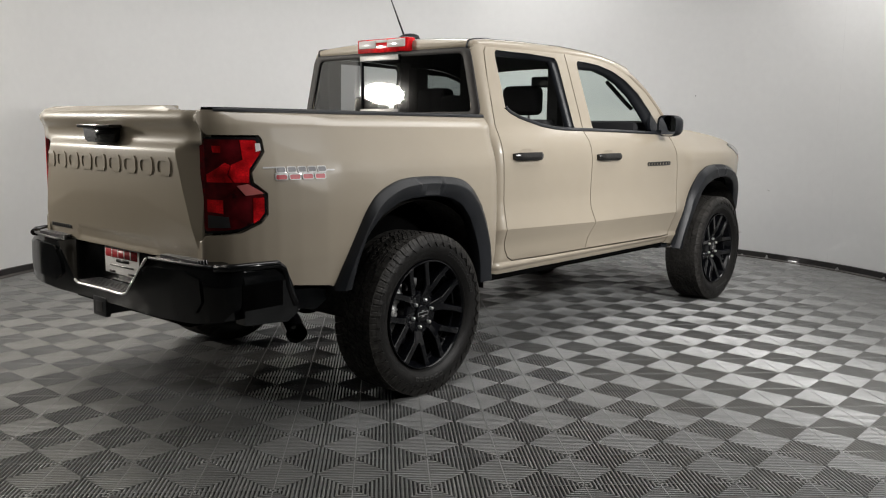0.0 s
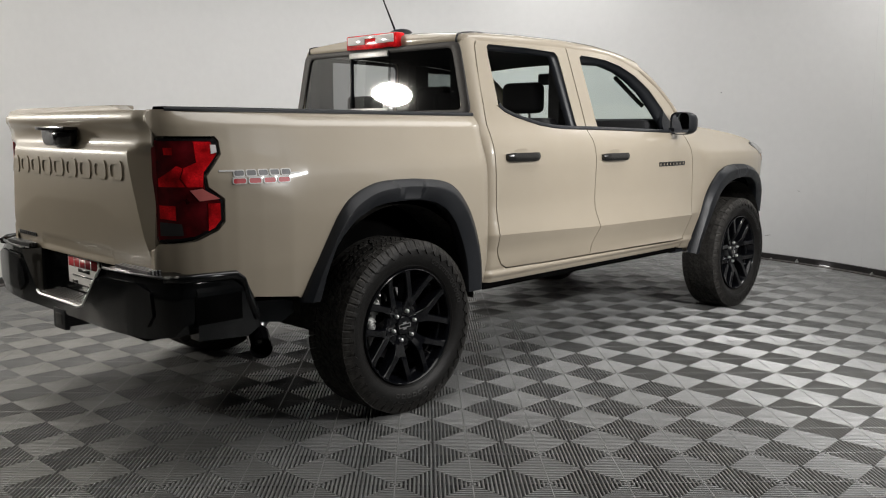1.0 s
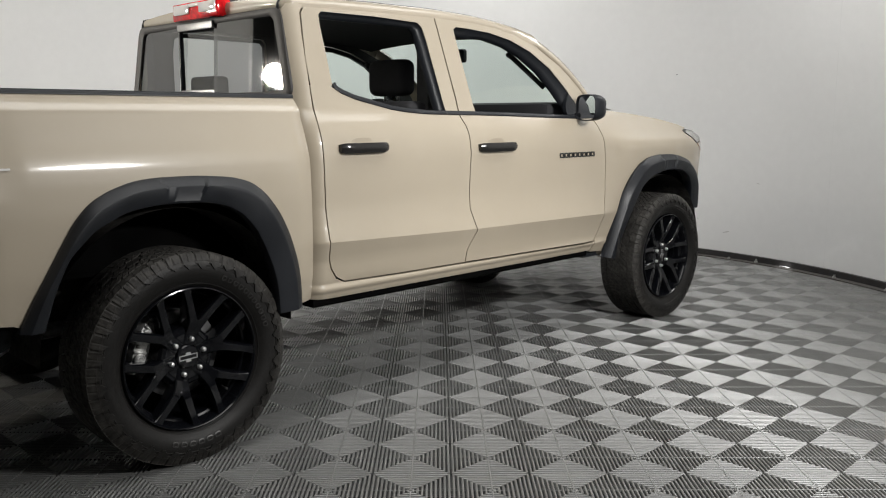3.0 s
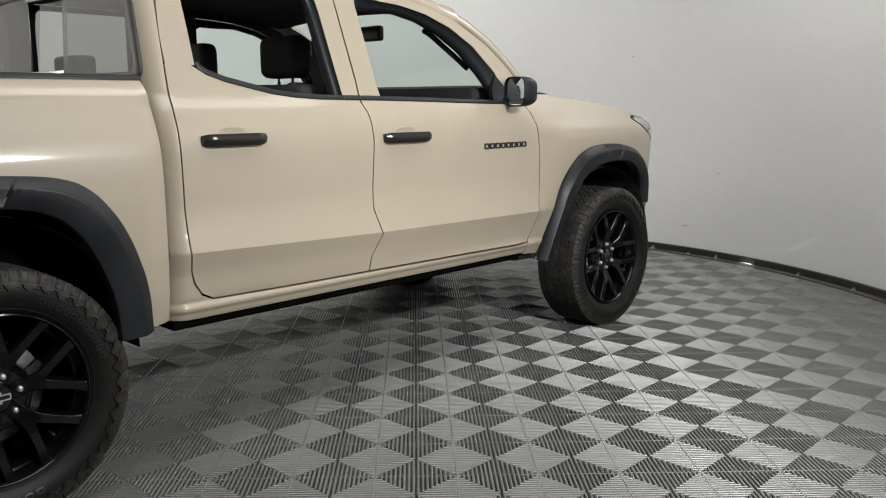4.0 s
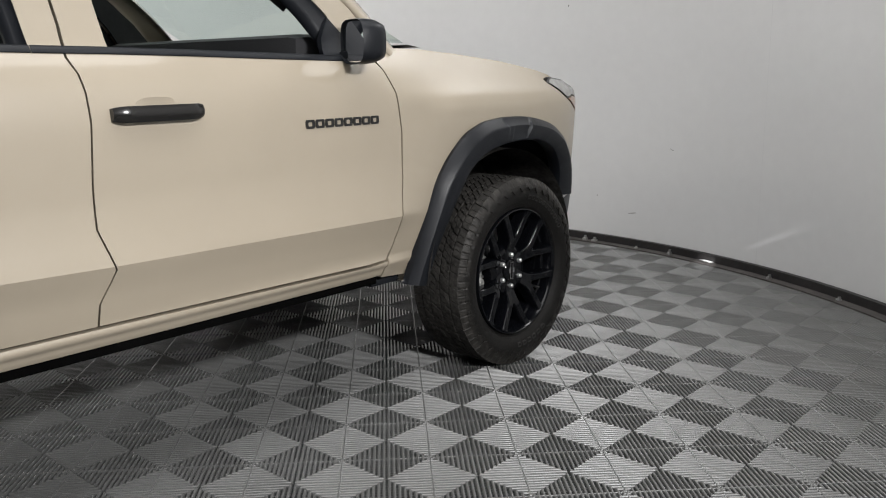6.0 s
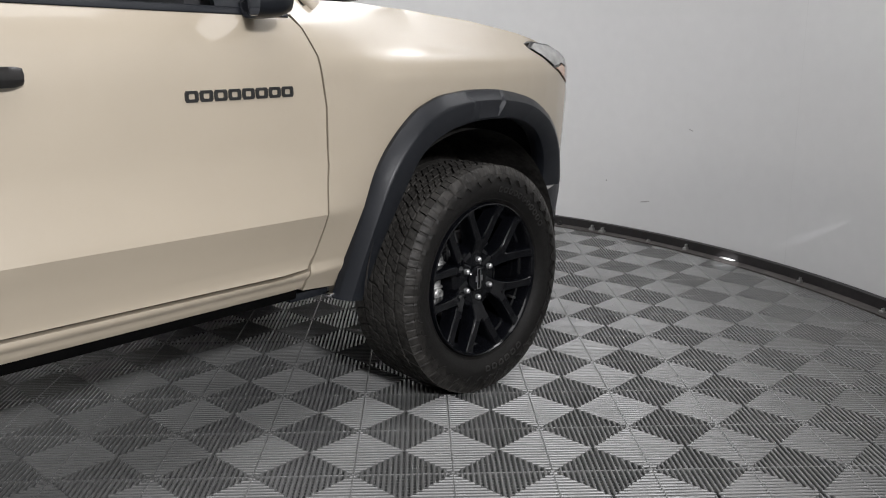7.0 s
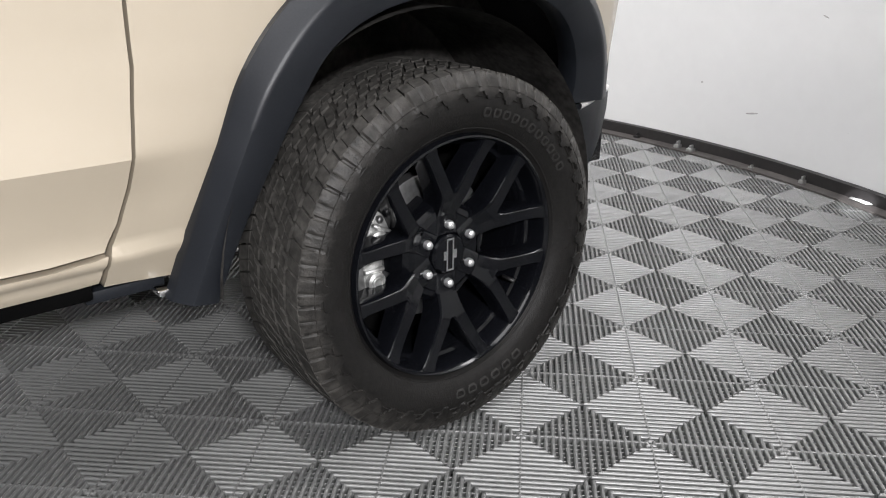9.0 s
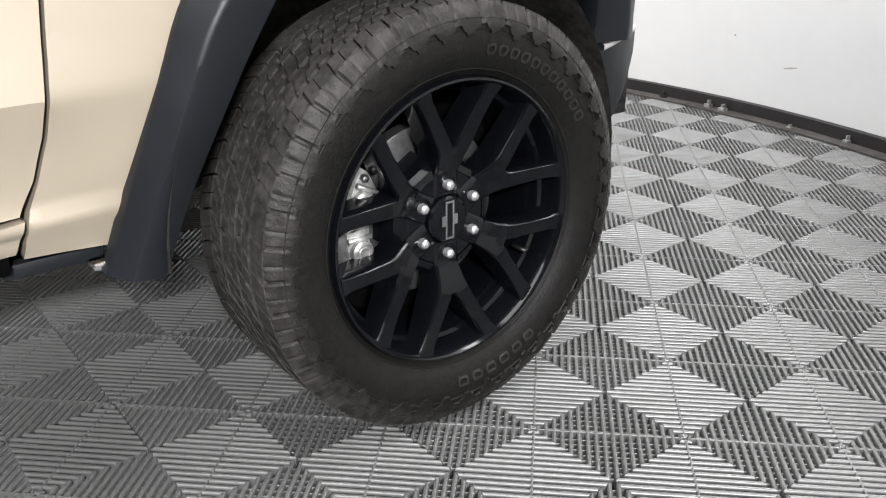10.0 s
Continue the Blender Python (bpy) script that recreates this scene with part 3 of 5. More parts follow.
# cab corner post between the bed and the rear door
POST = [(0.612, 0.503), (0.676, 0.498), (0.72, 0.497), (1.60, 0.496), (2.560, 0.495), (2.606, 0.497), (2.613, 0.520), (2.621, 0.547), (2.600, 0.544), (2.530, 0.540), (2.10, 0.545), (1.528, 0.550), (1.10, 0.553), (0.774, 0.559), (0.723, 0.583), (0.692, 0.627),
        (0.675, 0.684), (0.664, 0.764), (0.662, 1.043), (0.659, 1.225), (0.664, 1.34), (0.674, 1.62), (0.682, 1.702), (0.704, 1.735), (0.675, 1.742), (0.634, 1.735), (0.616, 1.70), (0.609, 1.50), (0.604, 1.38), (0.606, 1.20)]
both_sides("body_side", POST, flank, PAINT, truck, "sand-painted cab corner and sill", rim=0.045, step=0.007, gap=-0.001)
FENDER = ([(2.628, 1.262), (2.655, 1.225), (2.684, 1.150), (2.701, 1.012), (2.698, 0.850), (2.684, 0.755), (2.668, 0.660), (2.650, 0.600), (2.628, 0.545), (2.618, 0.486), (2.735, 0.478)] + mid_f
          + [(3.85, 0.668), (3.900, 0.675), (3.930, 0.790), (3.955, 0.900), (3.965, 0.985), (3.945, 1.010), (3.90, 1.032), (3.84, 1.062), (3.74, 1.108), (3.645, 1.160), (3.63, 1.180), (3.70, 1.196), (3.62, 1.215),
             (3.40, 1.252), (3.10, 1.285), (2.90, 1.300), (2.74, 1.302)])
both_sides("front_fender", FENDER, flank, PAINT, truck, "sand-painted front fender", rim=0.03, gap=-0.0012, step=0.014)


# ---- wheel-arch flares ----
def flare(outer, inner, side, notch):
    n = 224
    o, i_ = resample(resample(outer, 84), n), resample(resample(inner, 84), n)
    bm = bmesh.new()
    rows = []
    for k, (a, b) in enumerate(zip(o, i_)):
        xo = flank_x(a.x, max(a.y, 0.92)) - 0.045 * max(0.0, 0.92 - a.y) * (1.0 if a.x > 1 else 0.3)
        crown = xo + 0.050
        q = lambda f: a.lerp(b, f)
        # shallow pad with a slanting edges and a raised step at its front end
        pad = lambda f: -0.007 if notch + 0.11 * f < q(f).x < notch + 0.205 - 0.05 * f else (0.002 if 0.205 - 0.05 * f <= q(f).x - notch < 0.222 - 0.05 * f else 0.0)
        pts = [(xo - 0.012, q(0.0)), (xo + 0.014, q(0.0)), (xo + 0.019, q(0.03)), (crown - 0.017 + pad(0.17), q(0.17)), (crown - 0.005 + pad(0.29), q(0.29)), (crown - 0.0008 + pad(0.34), q(0.34)), (crown + pad(0.40), q(0.40)), (crown - 0.002 + pad(0.62), q(0.62)), (crown - 0.004, q(0.90)), (crown - 0.007, q(0.97)), (crown - 0.016, q(1.0)), (crown - 0.045, q(1.0)), (crown - 0.07, q(0.93))]
        rows.append([(side * x, p.x, p.y) for x, p in pts])
    net = [[bm.verts.new(p) for p in row] for row in rows]
    m = len(net[0])
    for a, b in zip(net, net[1:]):
        for k in range(m):
            bm.faces.new((a[k], a[(k + 1) % m], b[(k + 1) % m], b[k]))
    for row in (net[0], net[-1]):
        bm.faces.new(row)
    bmesh.ops.recalc_face_normals(bm, faces=bm.faces)
    sharpen(bm, 32)
    return part("wheel_flare", bm, TRIM, truck, "black textured plastic wheel-arch flare")


def liner(cy, cz, r, side, flat):
    bm = bmesh.new()
    rows = []
    for k in range(33):
        a = radians(0 + 180 * k / 32)
        rr = r
        y, z = cy + rr * math.cos(a), cz + min(rr * math.sin(a), flat)
        rows.append([(side * x, y, z) for x in (0.885, 0.60, 0.50)])
    loft(bm, rows)
    bmesh.ops.recalc_face_normals(bm, faces=bm.faces)
    back = [bm.verts.new((side * 0.5, cy + 0.62 * math.cos(math.pi * k / 16), cz + min(0.62 * math.sin(math.pi * k / 16), flat))) for k in range(17)]
    bm.faces.new(back)
    return part("wheel_well", bm, WELL, truck, "black wheel-well liner", smooth=True)


for side in (1, -1):
    flare(R_OUT, R_IN, side, -0.117)
    flare(F_OUT, F_IN, side, 3.205)
    liner(-0.04, 0.46, 0.49, side, 0.50)
    liner(3.26, 0.44, 0.47, side, 0.48)


# ---- roof, pillars, glass, hood ----
def grid(name, us, vs, fn, mat, parent, hint, label="", thick=0.0):
    bm = bmesh.new()
    loft(bm, [[fn(u, v) for u in us] for v in vs])
    bm.normal_update()
    if sum(f.normal.dot(Vector(hint)) * f.calc_area() for f in bm.faces) < 0:
        bmesh.ops.reverse_faces(bm, faces=bm.faces)
    if thick:
        border = [e for e in bm.edges if len(e.link_faces) == 1]
        r = bmesh.ops.extrude_edge_only(bm, edges=border)
        for v in [g for g in r["geom"] if isinstance(g, bmesh.types.BMVert)]:
            v.co -= Vector(hint) * thick
        for e in border:
            e.smooth = False
    return part(name, bm, mat, parent, label)


def lin(a, b, n):
    return [a + (b - a) * i / (n - 1) for i in range(n)]


def roof_pt(u, v):
    y = v + 0.05 * max(0.0, (abs(u) - 0.8) / 0.2) ** 2 * max(0.0, 1 - (v - 0.618) / 0.4)
    zc = float(np.interp(y, [0.618, 0.66, 0.75, 1.1, 1.5, 1.8, 2.0, 2.15, 2.25], [1.778, 1.790, 1.800, 1.811, 1.814, 1.804, 1.786, 1.764, 1.745]))
    ze = float(np.interp(y, [0.59, 0.70, 1.5, 1.75, 1.92, 2.08, 2.25], [1.745, 1.742, 1.750, 1.746, 1.732, 1.702, 1.645]))
    xe = float(np.interp(ze, [1.60, 1.70, 1.745], [0.694, 0.669, 0.652]))
    a = abs(u)
    if a < 0.86:
        x, z = u / 0.86 * 0.60, zc - 0.024 * (a / 0.86) ** 2.4
    else:
        t = (a - 0.86) / 0.14
        x = math.copysign(0.60 + (xe - 0.60) * math.sin(t * math.pi / 2), u)
        z = (zc - 0.024) + (ze - (zc - 0.024)) * (1 - math.cos(t * math.pi / 2))
    return (x, y, z)


US = lin(-1, -0.86, 8) + lin(-0.8, 0.8, 25) + lin(0.86, 1, 8)
grid("roof", US, [0.618, 0.628, 0.642] + lin(0.66, 2.25, 40), roof_pt, PAINT, truck, (0, 0, 1), "sand-painted roof panel", thick=0.02)
for side in (1, -1):
    bm = bmesh.new()
    tube(bm, [Vector(roof_pt(side * 0.875, y)) + Vector((0, 0, -0.0015)) for y in lin(0.620, 2.15, 30)], 0.004, 8)
    tube(bm, [Vector(roof_pt(side * 0.875, y)) + Vector((0, 0, -0.001)) for y in (0.80, 0.72, 0.66, 0.63, 0.618)] + [Vector((side * 0.606, 0.617, 1.735)), Vector((side * 0.606, 0.613, 1.705))], 0.0065, 8)
    part("roof_ditch_strip", bm, TRIM, truck, "black roof ditch strip")


# windshield posts: strips from the door-top line to the glass
A_LOW = [(2.08, 1.700), (2.25, 1.644), (2.42, 1.553), (2.56, 1.443), (2.66, 1.338), (2.71, 1.275)]
for side in (1, -1):
    bm = bmesh.new()
    rows = []
    for k, (y, z) in enumerate(resample(A_LOW, 16)):
        t = k / 15
        x = flank_x(min(y, 2.44), z)
        inner = Vector((0.615 + 0.080 * t, y + 0.052 + 0.045 * t, z + 0.040 - 0.015 * t))
        outer = Vector((x, y, z + 0.002))
        mid = outer.lerp(inner, 0.5) + Vector((0.008, 0.004, 0.009))
        rows.append([(side * p.x, p.y, p.z) for p in (outer - Vector((0.02, 0, 0.004)), outer, outer.lerp(mid, 0.5) + Vector((0.006, 0, 0.004)), mid, mid.lerp(inner, 0.5) + Vector((0.003, 0, 0.004)), inner, inner - Vector((0.02, 0.0, 0.02)))])
    loft(bm, rows)
    bmesh.ops.recalc_face_normals(bm, faces=bm.faces)
    part("windshield_post", bm, PAINT, truck)


def shield_pt(u, t):
    y = 2.17 + 0.70 * t
    z = 1.728 - 0.403 * t - 0.05 * t * (1 - t)
    return (u * (0.60 + 0.09 * t), y + 0.10 * (1 - u * u), z + 0.015 * (1 - u * u))


grid("windshield", lin(-1, 1, 21), lin(0, 1, 16), shield_pt, GREEN, truck, (0, 0.5, 1), "large laminated windshield")
grid("cowl", lin(-1, 1, 9), [0, 1], lambda u, t: (u * 0.72, 2.86 + 0.07 * t + 0.09 * (1 - u * u), 1.318 - 0.01 * t), TRIM, truck, (0, 0, 1))


def hood_pt(u, t):
    y = 2.78 + 1.13 * t + 0.07 * (1 - u * u) * t
    edge = float(np.interp(2.78 + 1.13 * t, [2.78, 3.10, 3.40, 3.62, 3.75, 3.86, 3.92], [1.303, 1.288, 1.257, 1.222, 1.200, 1.180, 1.160]))
    half = float(np.interp(2.78 + 1.13 * t, [2.78, 3.2, 3.62, 3.8, 3.92], [0.722, 0.730, 0.742, 0.715, 0.670]))
    rise = float(np.interp(t, [0, 0.6, 0.9, 1], [0.034, 0.040, 0.032, 0.01]))
    a = abs(u)
    z = edge + rise * (1 - a ** 2.2) + (0.008 * (1 - t) if a < 0.6 else 0)
    return (u * half, y, z)


grid("hood", lin(-1, 1, 41), lin(0, 1, 30), hood_pt, PAINT, truck, (0, 0, 1), "sand-painted hood", thick=0.03)

# front end: lamps, grille and bumper close the nose
HL = [(3.640, 1.166), (3.74, 1.113), (3.84, 1.067), (3.90, 1.037), (3.945, 1.016), (3.965, 1.040), (3.955, 1.100), (3.90, 1.150), (3.82, 1.178), (3.70, 1.190)]
for side in (1, -1):
    lens = plate("headlight", HL, (lambda y, z: (flank_x(y, z) - 0.004, y, z)) if side > 0 else (lambda y, z: (-flank_x(y, z) + 0.004, y, z)), (side, 0, 0), GLOSS, truck, "smoked headlight with pale patch for the glint on the red lens", gap=0.003, rim=0.03, step=0.02)
    for nm, poly, mt, lb in (("reflector", [(3.800, 1.091), (3.84, 1.073), (3.932, 1.029), (3.949, 1.042), (3.940, 1.084), (3.860, 1.104)], AMBER, "amber side reflector"),
                             ("lens", [(3.662, 1.164), (3.740, 1.121), (3.790, 1.098), (3.860, 1.107), (3.935, 1.088), (3.926, 1.122), (3.885, 1.149), (3.815, 1.172), (3.705, 1.183)], LAMP_GREY, "grey lamp lens"),
                             ("light_strip", [(3.940, 1.090), (3.953, 1.045), (3.962, 1.048), (3.953, 1.100), (3.930, 1.125)], CLEAR, "white light strip")):
        plate(nm, poly, (lambda y, z: (flank_x(y, z) + 0.001, y, z)) if side > 0 else (lambda y, z: (-flank_x(y, z) - 0.001, y, z)), (side, 0, 0), mt, lens, lb, gap=0.002, rim=0.006, step=0.02)
    LOW = [(3.715, 0.652), (3.80, 0.656), (3.935, 0.664), (3.960, 0.60), (3.945, 0.540), (3.89, 0.470), (3.80, 0.430), (3.735, 0.440), (3.715, 0.52)]
    plate("bumper_corner", LOW, (lambda y, z: (flank_x(y, z) + 0.012, y, z)) if side > 0 else (lambda y, z: (-flank_x(y, z) - 0.012, y, z)), (side, 0, 0), TRIM, truck, "black lower bumper corner", rim=0.06, step=0.03)
    strip("bumper_trim", [(3.765, 0.645), (3.80, 0.649), (3.87, 0.658), (3.915, 0.666)], 0.0085, 0.018, BADGE, truck, side, label="pale silver bumper strip")
NOSE = [(-0.70, 0.45), (0.70, 0.45), (0.72, 1.0), (0.66, 1.16), (-0.66, 1.16), (-0.72, 1.0)]
plate("grille", NOSE, lambda x, z: (x, 4.13 - 0.32 * abs(x) ** 2.2, z), (0, 1, 0), GLOSS, truck, "black grille and nose", step=0.06, rim=0.05)

# ---- back of the cab ----
def back_y(x, z):
    return 0.600 + 0.014 * (abs(x) / 0.68) ** 3 + 0.045 * max(0.0, z - 1.36)


def back(x, z):
    return (x, back_y(x, z), z)


def header_pt(u, t):
    top = Vector(roof_pt(u, 0.618))
    low = Vector((max(-0.618, min(0.618, top.x)), 0, 1.712 - 0.03 * max(0.0, (abs(u) - 0.86) / 0.14)))
    low.y = back_y(low.x, low.z) + 0.004
    p = top.lerp(low, t)
    p.y -= 0.008 * math.sin(math.pi * t)
    return p


grid("cab_back_upper", US, lin(0, 1, 8), header_pt, PAINT, truck, (0, -1, 0))
LOWER = [(-0.80, 0.60), (0.80, 0.60), (0.80, 1.15), (0.755, 1.25), (0.715, 1.36), (-0.715, 1.36), (-0.755, 1.25), (-0.80, 1.15)]
plate("cab_back_lower", LOWER, lambda x, z: (x, back_y(x, z) + 0.012, z), (0, -1, 0), PAINT, truck, rim=0.02, gap=0, step=0.06)


def frame_ring(name, outer, inner, place, hint, mat, parent, label="", rim=0.015):
    bm = bmesh.new()
    n = len(outer)
    h = Vector(hint)
    rows = []
    for k in range(n + 1):
        a, b = outer[k % n], inner[k % n]
        pa, pb = Vector(place(*a)), Vector(place(*b))
        rows.append([pa - h * rim, pa + h * 0.008, pa.lerp(pb, 0.2) + h * 0.013, pa.lerp(pb, 0.7) + h * 0.012, pb + h * 0.006, pb - h * rim])
    loft(bm, rows)
    bmesh.ops.remove_doubles(bm, verts=bm.verts, dist=1e-6)
    bmesh.ops.recalc_face_normals(bm, faces=bm.faces)
    sharpen(bm, 50)
    return part(name, bm, mat, parent, label)


def rounded(cx0, cx1, z0, z1, top_in, r, n=5):
    """A rounded four-sided outline, narrower at the top."""
    cs = [Vector((cx0, z0)), Vector((cx1, z0)), Vector((cx1 - top_in, z1)), Vector((cx0 + top_in, z1))]
    out = []
    for i, c in enumerate(cs):
        a, b = (cs[i - 1] - c).normalized() * r, (cs[(i + 1) % 4] - c).normalized() * r
        for k in range(n + 1):
            t = k / n
            out.append(tuple((c + a) * (1 - t) ** 2 + c * 2 * t * (1 - t) + (c + b) * t * t))
    return out


SEAL_OUT = rounded(-0.722, 0.722, 1.348, 1.722, 0.090, 0.05)
SEAL_IN = rounded(-0.664, 0.664, 1.376, 1.690, 0.080, 0.035)
rear_window = frame_ring("rear_window", SEAL_OUT, SEAL_IN, lambda x, z: (x, back_y(x, z) - 0.010, z), (0, -1, 0), BASE, truck, "rear window in a thick black rubber seal")


def glass_slice(x0, x1, lift, mat=TINT, label="dark tinted pane", name="pane"):
    xa = lambda z, x: max(-0.664 + 0.080 * (z - 1.376) / 0.314, min(0.664 - 0.080 * (z - 1.376) / 0.314, x))
    zs = lin(1.372, 1.694, 8)
    xs = lin(0, 1, 14)
    bm = bmesh.new()
    loft(bm, [[(xa(z, x0) + (xa(z, x1) - xa(z, x0)) * s, back_y(xa(z, x0) + (xa(z, x1) - xa(z, x0)) * s, z) + lift, z) for s in xs] for z in zs])
    bm.normal_update()
    if sum(f.normal.y for f in bm.faces) > 0:
        bmesh.ops.reverse_faces(bm, faces=bm.faces)
    return part(name, bm, mat, rear_window, label)


glass_slice(-0.67, -0.204, -0.008)
glass_slice(0.112, 0.67, -0.008)
glass_slice(-0.200, 0.112, 0.010, PALE, "lightly tinted sliding pane")
for z0, z1 in ((1.672, 1.704), (1.372, 1.394)):
    box_part("slider_rail", (-0.206, 0.116, 0.592, 0.606, z0, z1), IRON, rear_window, 0.003)
box_part("slider_post", (-0.210, -0.199, 0.600, 0.622, 1.380, 1.690), TRIM, rear_window, 0.003)

# centre high stop lamp and aerial on the roof
lamp = box_part("stop_lamp", (-0.205, 0.205, 0.572, 0.640, 1.716, 1.796), RED, truck, 0.010, "red centre high stop lamp with clear cargo lenses")
for x0, x1 in ((-0.190, -0.045), (0.045, 0.190)):
    box_part("lens", (x0, x1, 0.566, 0.60, 1.742, 1.789), CLEAR, lamp, 0.008, "clear cargo-lamp lens")
box_part("lens", (-0.045, 0.045, 0.567, 0.60, 1.772, 1.789), CLEAR, lamp, 0.004, "clear cargo-lamp lens")
bm = bmesh.new()
vs = bmesh.ops.create_uvsphere(bm, u_segments=20, v_segments=10, radius=1)["verts"]
for v in vs:
    v.co = Vector((v.co.x * 0.036, 0.80 + v.co.y * 0.085 + (0.03 if v.co.z > 0 else 0) * v.co.z, 1.812 + max(v.co.z, -0.3) * 0.034))
fin = part("aerial", bm, TRIM, truck, "black roof aerial base with a thin mast")
bm = bmesh.new()
tube(bm, [(-0.02, 0.78, 1.83), (-0.035, 0.69, 2.02), (-0.055, 0.57, 2.27)], [0.006, 0.0035, 0.002], 8)
part("mast", bm, INK_BLACK, fin)

# ---- the bed ----
bm = bmesh.new()
box(bm, -0.66, 0.66, -1.00, 0.56, 0.70, 0.74)
box(bm, -0.67, -0.60, -1.00, 0.56, 0.72, 1.33)
box(bm, 0.60, 0.67, -1.00, 0.56, 0.72, 1.33)
box(bm, -0.74, 0.74, 0.52, 0.56, 0.72, 1.33)
part("bed_liner", bm, DARK, truck, "black bed liner", smooth=False)
for side in (1, -1):
    bm = bmesh.new()
    rows = []
    for y in lin(-1.06, 0.566, 24):
        x = flank_x(y, 1.345)
        rows.append([(side * a, y, z) for a, z in ((x + 0.006, 1.344), (x + 0.006, 1.354), (x - 0.004, 1.361), (x - 0.075, 1.361), (x - 0.085, 1.34))])
    loft(bm, rows, flip=side < 0)
    bmesh.ops.recalc_face_normals(bm, faces=bm.faces)
    part("bed_rail_cap", bm, TRIM, truck, "black bed-rail cap")
bm = bmesh.new()
rows = [[(x, 0.548 + 0.02 * s, z) for x in lin(-0.74, 0.74, 9)] for s, z in ((0, 1.33), (0, 1.36), (1, 1.362), (1.2, 1.33))]
loft(bm, rows)
bmesh.ops.recalc_face_normals(bm, faces=bm.faces)
part("bed_rail_cap", bm, TRIM, truck)

# ---- tailgate ----
TG_Z = [0.72, 0.765, 0.80, 0.90, 1.05, 1.15, 1.190, 1.202, 1.216, 1.235, 1.265, 1.285, 1.300, 1.318, 1.345, 1.360, 1.372]
TG_D = [0.022, 0.026, 0.034, 0.040, 0.046, 0.047, 0.045, 0.040, 0.028, 0.025, 0.027, 0.036, 0.048, 0.052, 0.045, 0.032, 0.006]


def gate_y(x, z):
    a = abs(x)
    bow = 1 - 0.55 * (a / 0.68) ** 2.2
    d = smooth_interp(z, TG_Z, TG_D)
    edge = min(1.0, max(0.0, (a - 0.60) / 0.085))
    lip = 1 - 0.30 * edge * edge * (3 - 2 * edge) * min(1.0, max(0.0, (z - 1.19) / 0.03))
    # side facet, wide at the top and running out at the foot
    fold = 0.555 + 0.28 * max(0.0, 1.18 - z)
    facet = 0.46 * max(0.0, a - fold) * min(1.0, max(0.0, (1.222 - z) / 0.03))
    low = 0.016 * max(0.0, min(1.0, (0.985 - 0.33 * max(0.0, a - 0.30) - z) / 0.16))
    notch = 0.006 * min(1.0, max(0.0, (0.36 - a) / 0.030)) * min(1.0, max(0.0, (0.812 - z) / 0.012)) * min(1.0, max(0.0, (z - 0.748) / 0.012))
    return -1.062 - 0.036 * bow - d * lip + facet + low + notch


GATE = [(-0.682, 0.735), (0.682, 0.735), (0.684, 1.30), (0.680, 1.348), (0.52, 1.352), (0.42, 1.370), (-0.54, 1.370), (-0.62, 1.360), (-0.672, 1.340), (-0.684, 1.30)]
gate = plate("tailgate", GATE, lambda x, z: (x, gate_y(x, z), z), (0, -1, 0), PAINT, truck, "sand-painted tailgate with an embossed row of hollow blocks", step=0.011, rim=0.05, gap=0.002, creases=(((0.555, 1.18), (0.6796, 0.735)), ((-0.555, 1.18), (-0.6796, 0.735))))
box_part("tailgate_cap", (-0.54, 0.43, -1.115, -1.03, 1.352, 1.369), PAINT, gate, 0.006)
bm = bmesh.new()
bmesh.ops.create_cube(bm, size=1)
for v in bm.verts:
    top = v.co.z > 0
    v.co = Vector((0.0 + v.co.x * (0.27 if top else 0.22), -1.150 + v.co.y * 0.05, 1.247 + v.co.z * 0.075))
bmesh.ops.bevel(bm, geom=bm.edges[:], offset=0.008, segments=2, affect="EDGES")
sharpen(bm)
part("tailgate_handle", bm, GLOSS, gate, "gloss black tailgate handle")
box_part("handle_lip", (-0.145, 0.145, -1.192, -1.13, 1.272, 1.287), GLOSS, gate, 0.004)
# embossed hollow blocks in a row where the maker's script stands
for k in range(9):
    x0 = -0.600 + k * 0.1275
    bm = bmesh.new()
    hollow(bm, lambda x, z: (x, gate_y(x, z), z), (0, -1, 0), x0, x0 + 0.105, 1.084, 1.158, 0.017, 0.014, 0.0048, 0.22)
    bmesh.ops.recalc_face_normals(bm, faces=bm.faces)
    part("emboss", bm, PAINT, gate, smooth=False)
for k in range(9):
    bx = -0.62 + k * 0.0235
    by = gate_y(bx + 0.008, 0.796)
    box_part("badge_bar", (bx, bx + 0.018, by - 0.004, by + 0.006, 0.788, 0.806), INK_BLACK, gate, 0.001)

# ---- tail lamps ----
TL = [(-1.086, 1.244), (-0.908, 1.244), (-0.899, 1.232), (-0.899, 1.190), (-0.963, 1.107), (-0.957, 1.062), (-0.904, 1.017), (-0.906, 0.938), (-0.930, 0.911), (-1.002, 0.875), (-1.086, 0.862)]


def tail_x(y, z):
    return flank_x(y, z) + 0.001


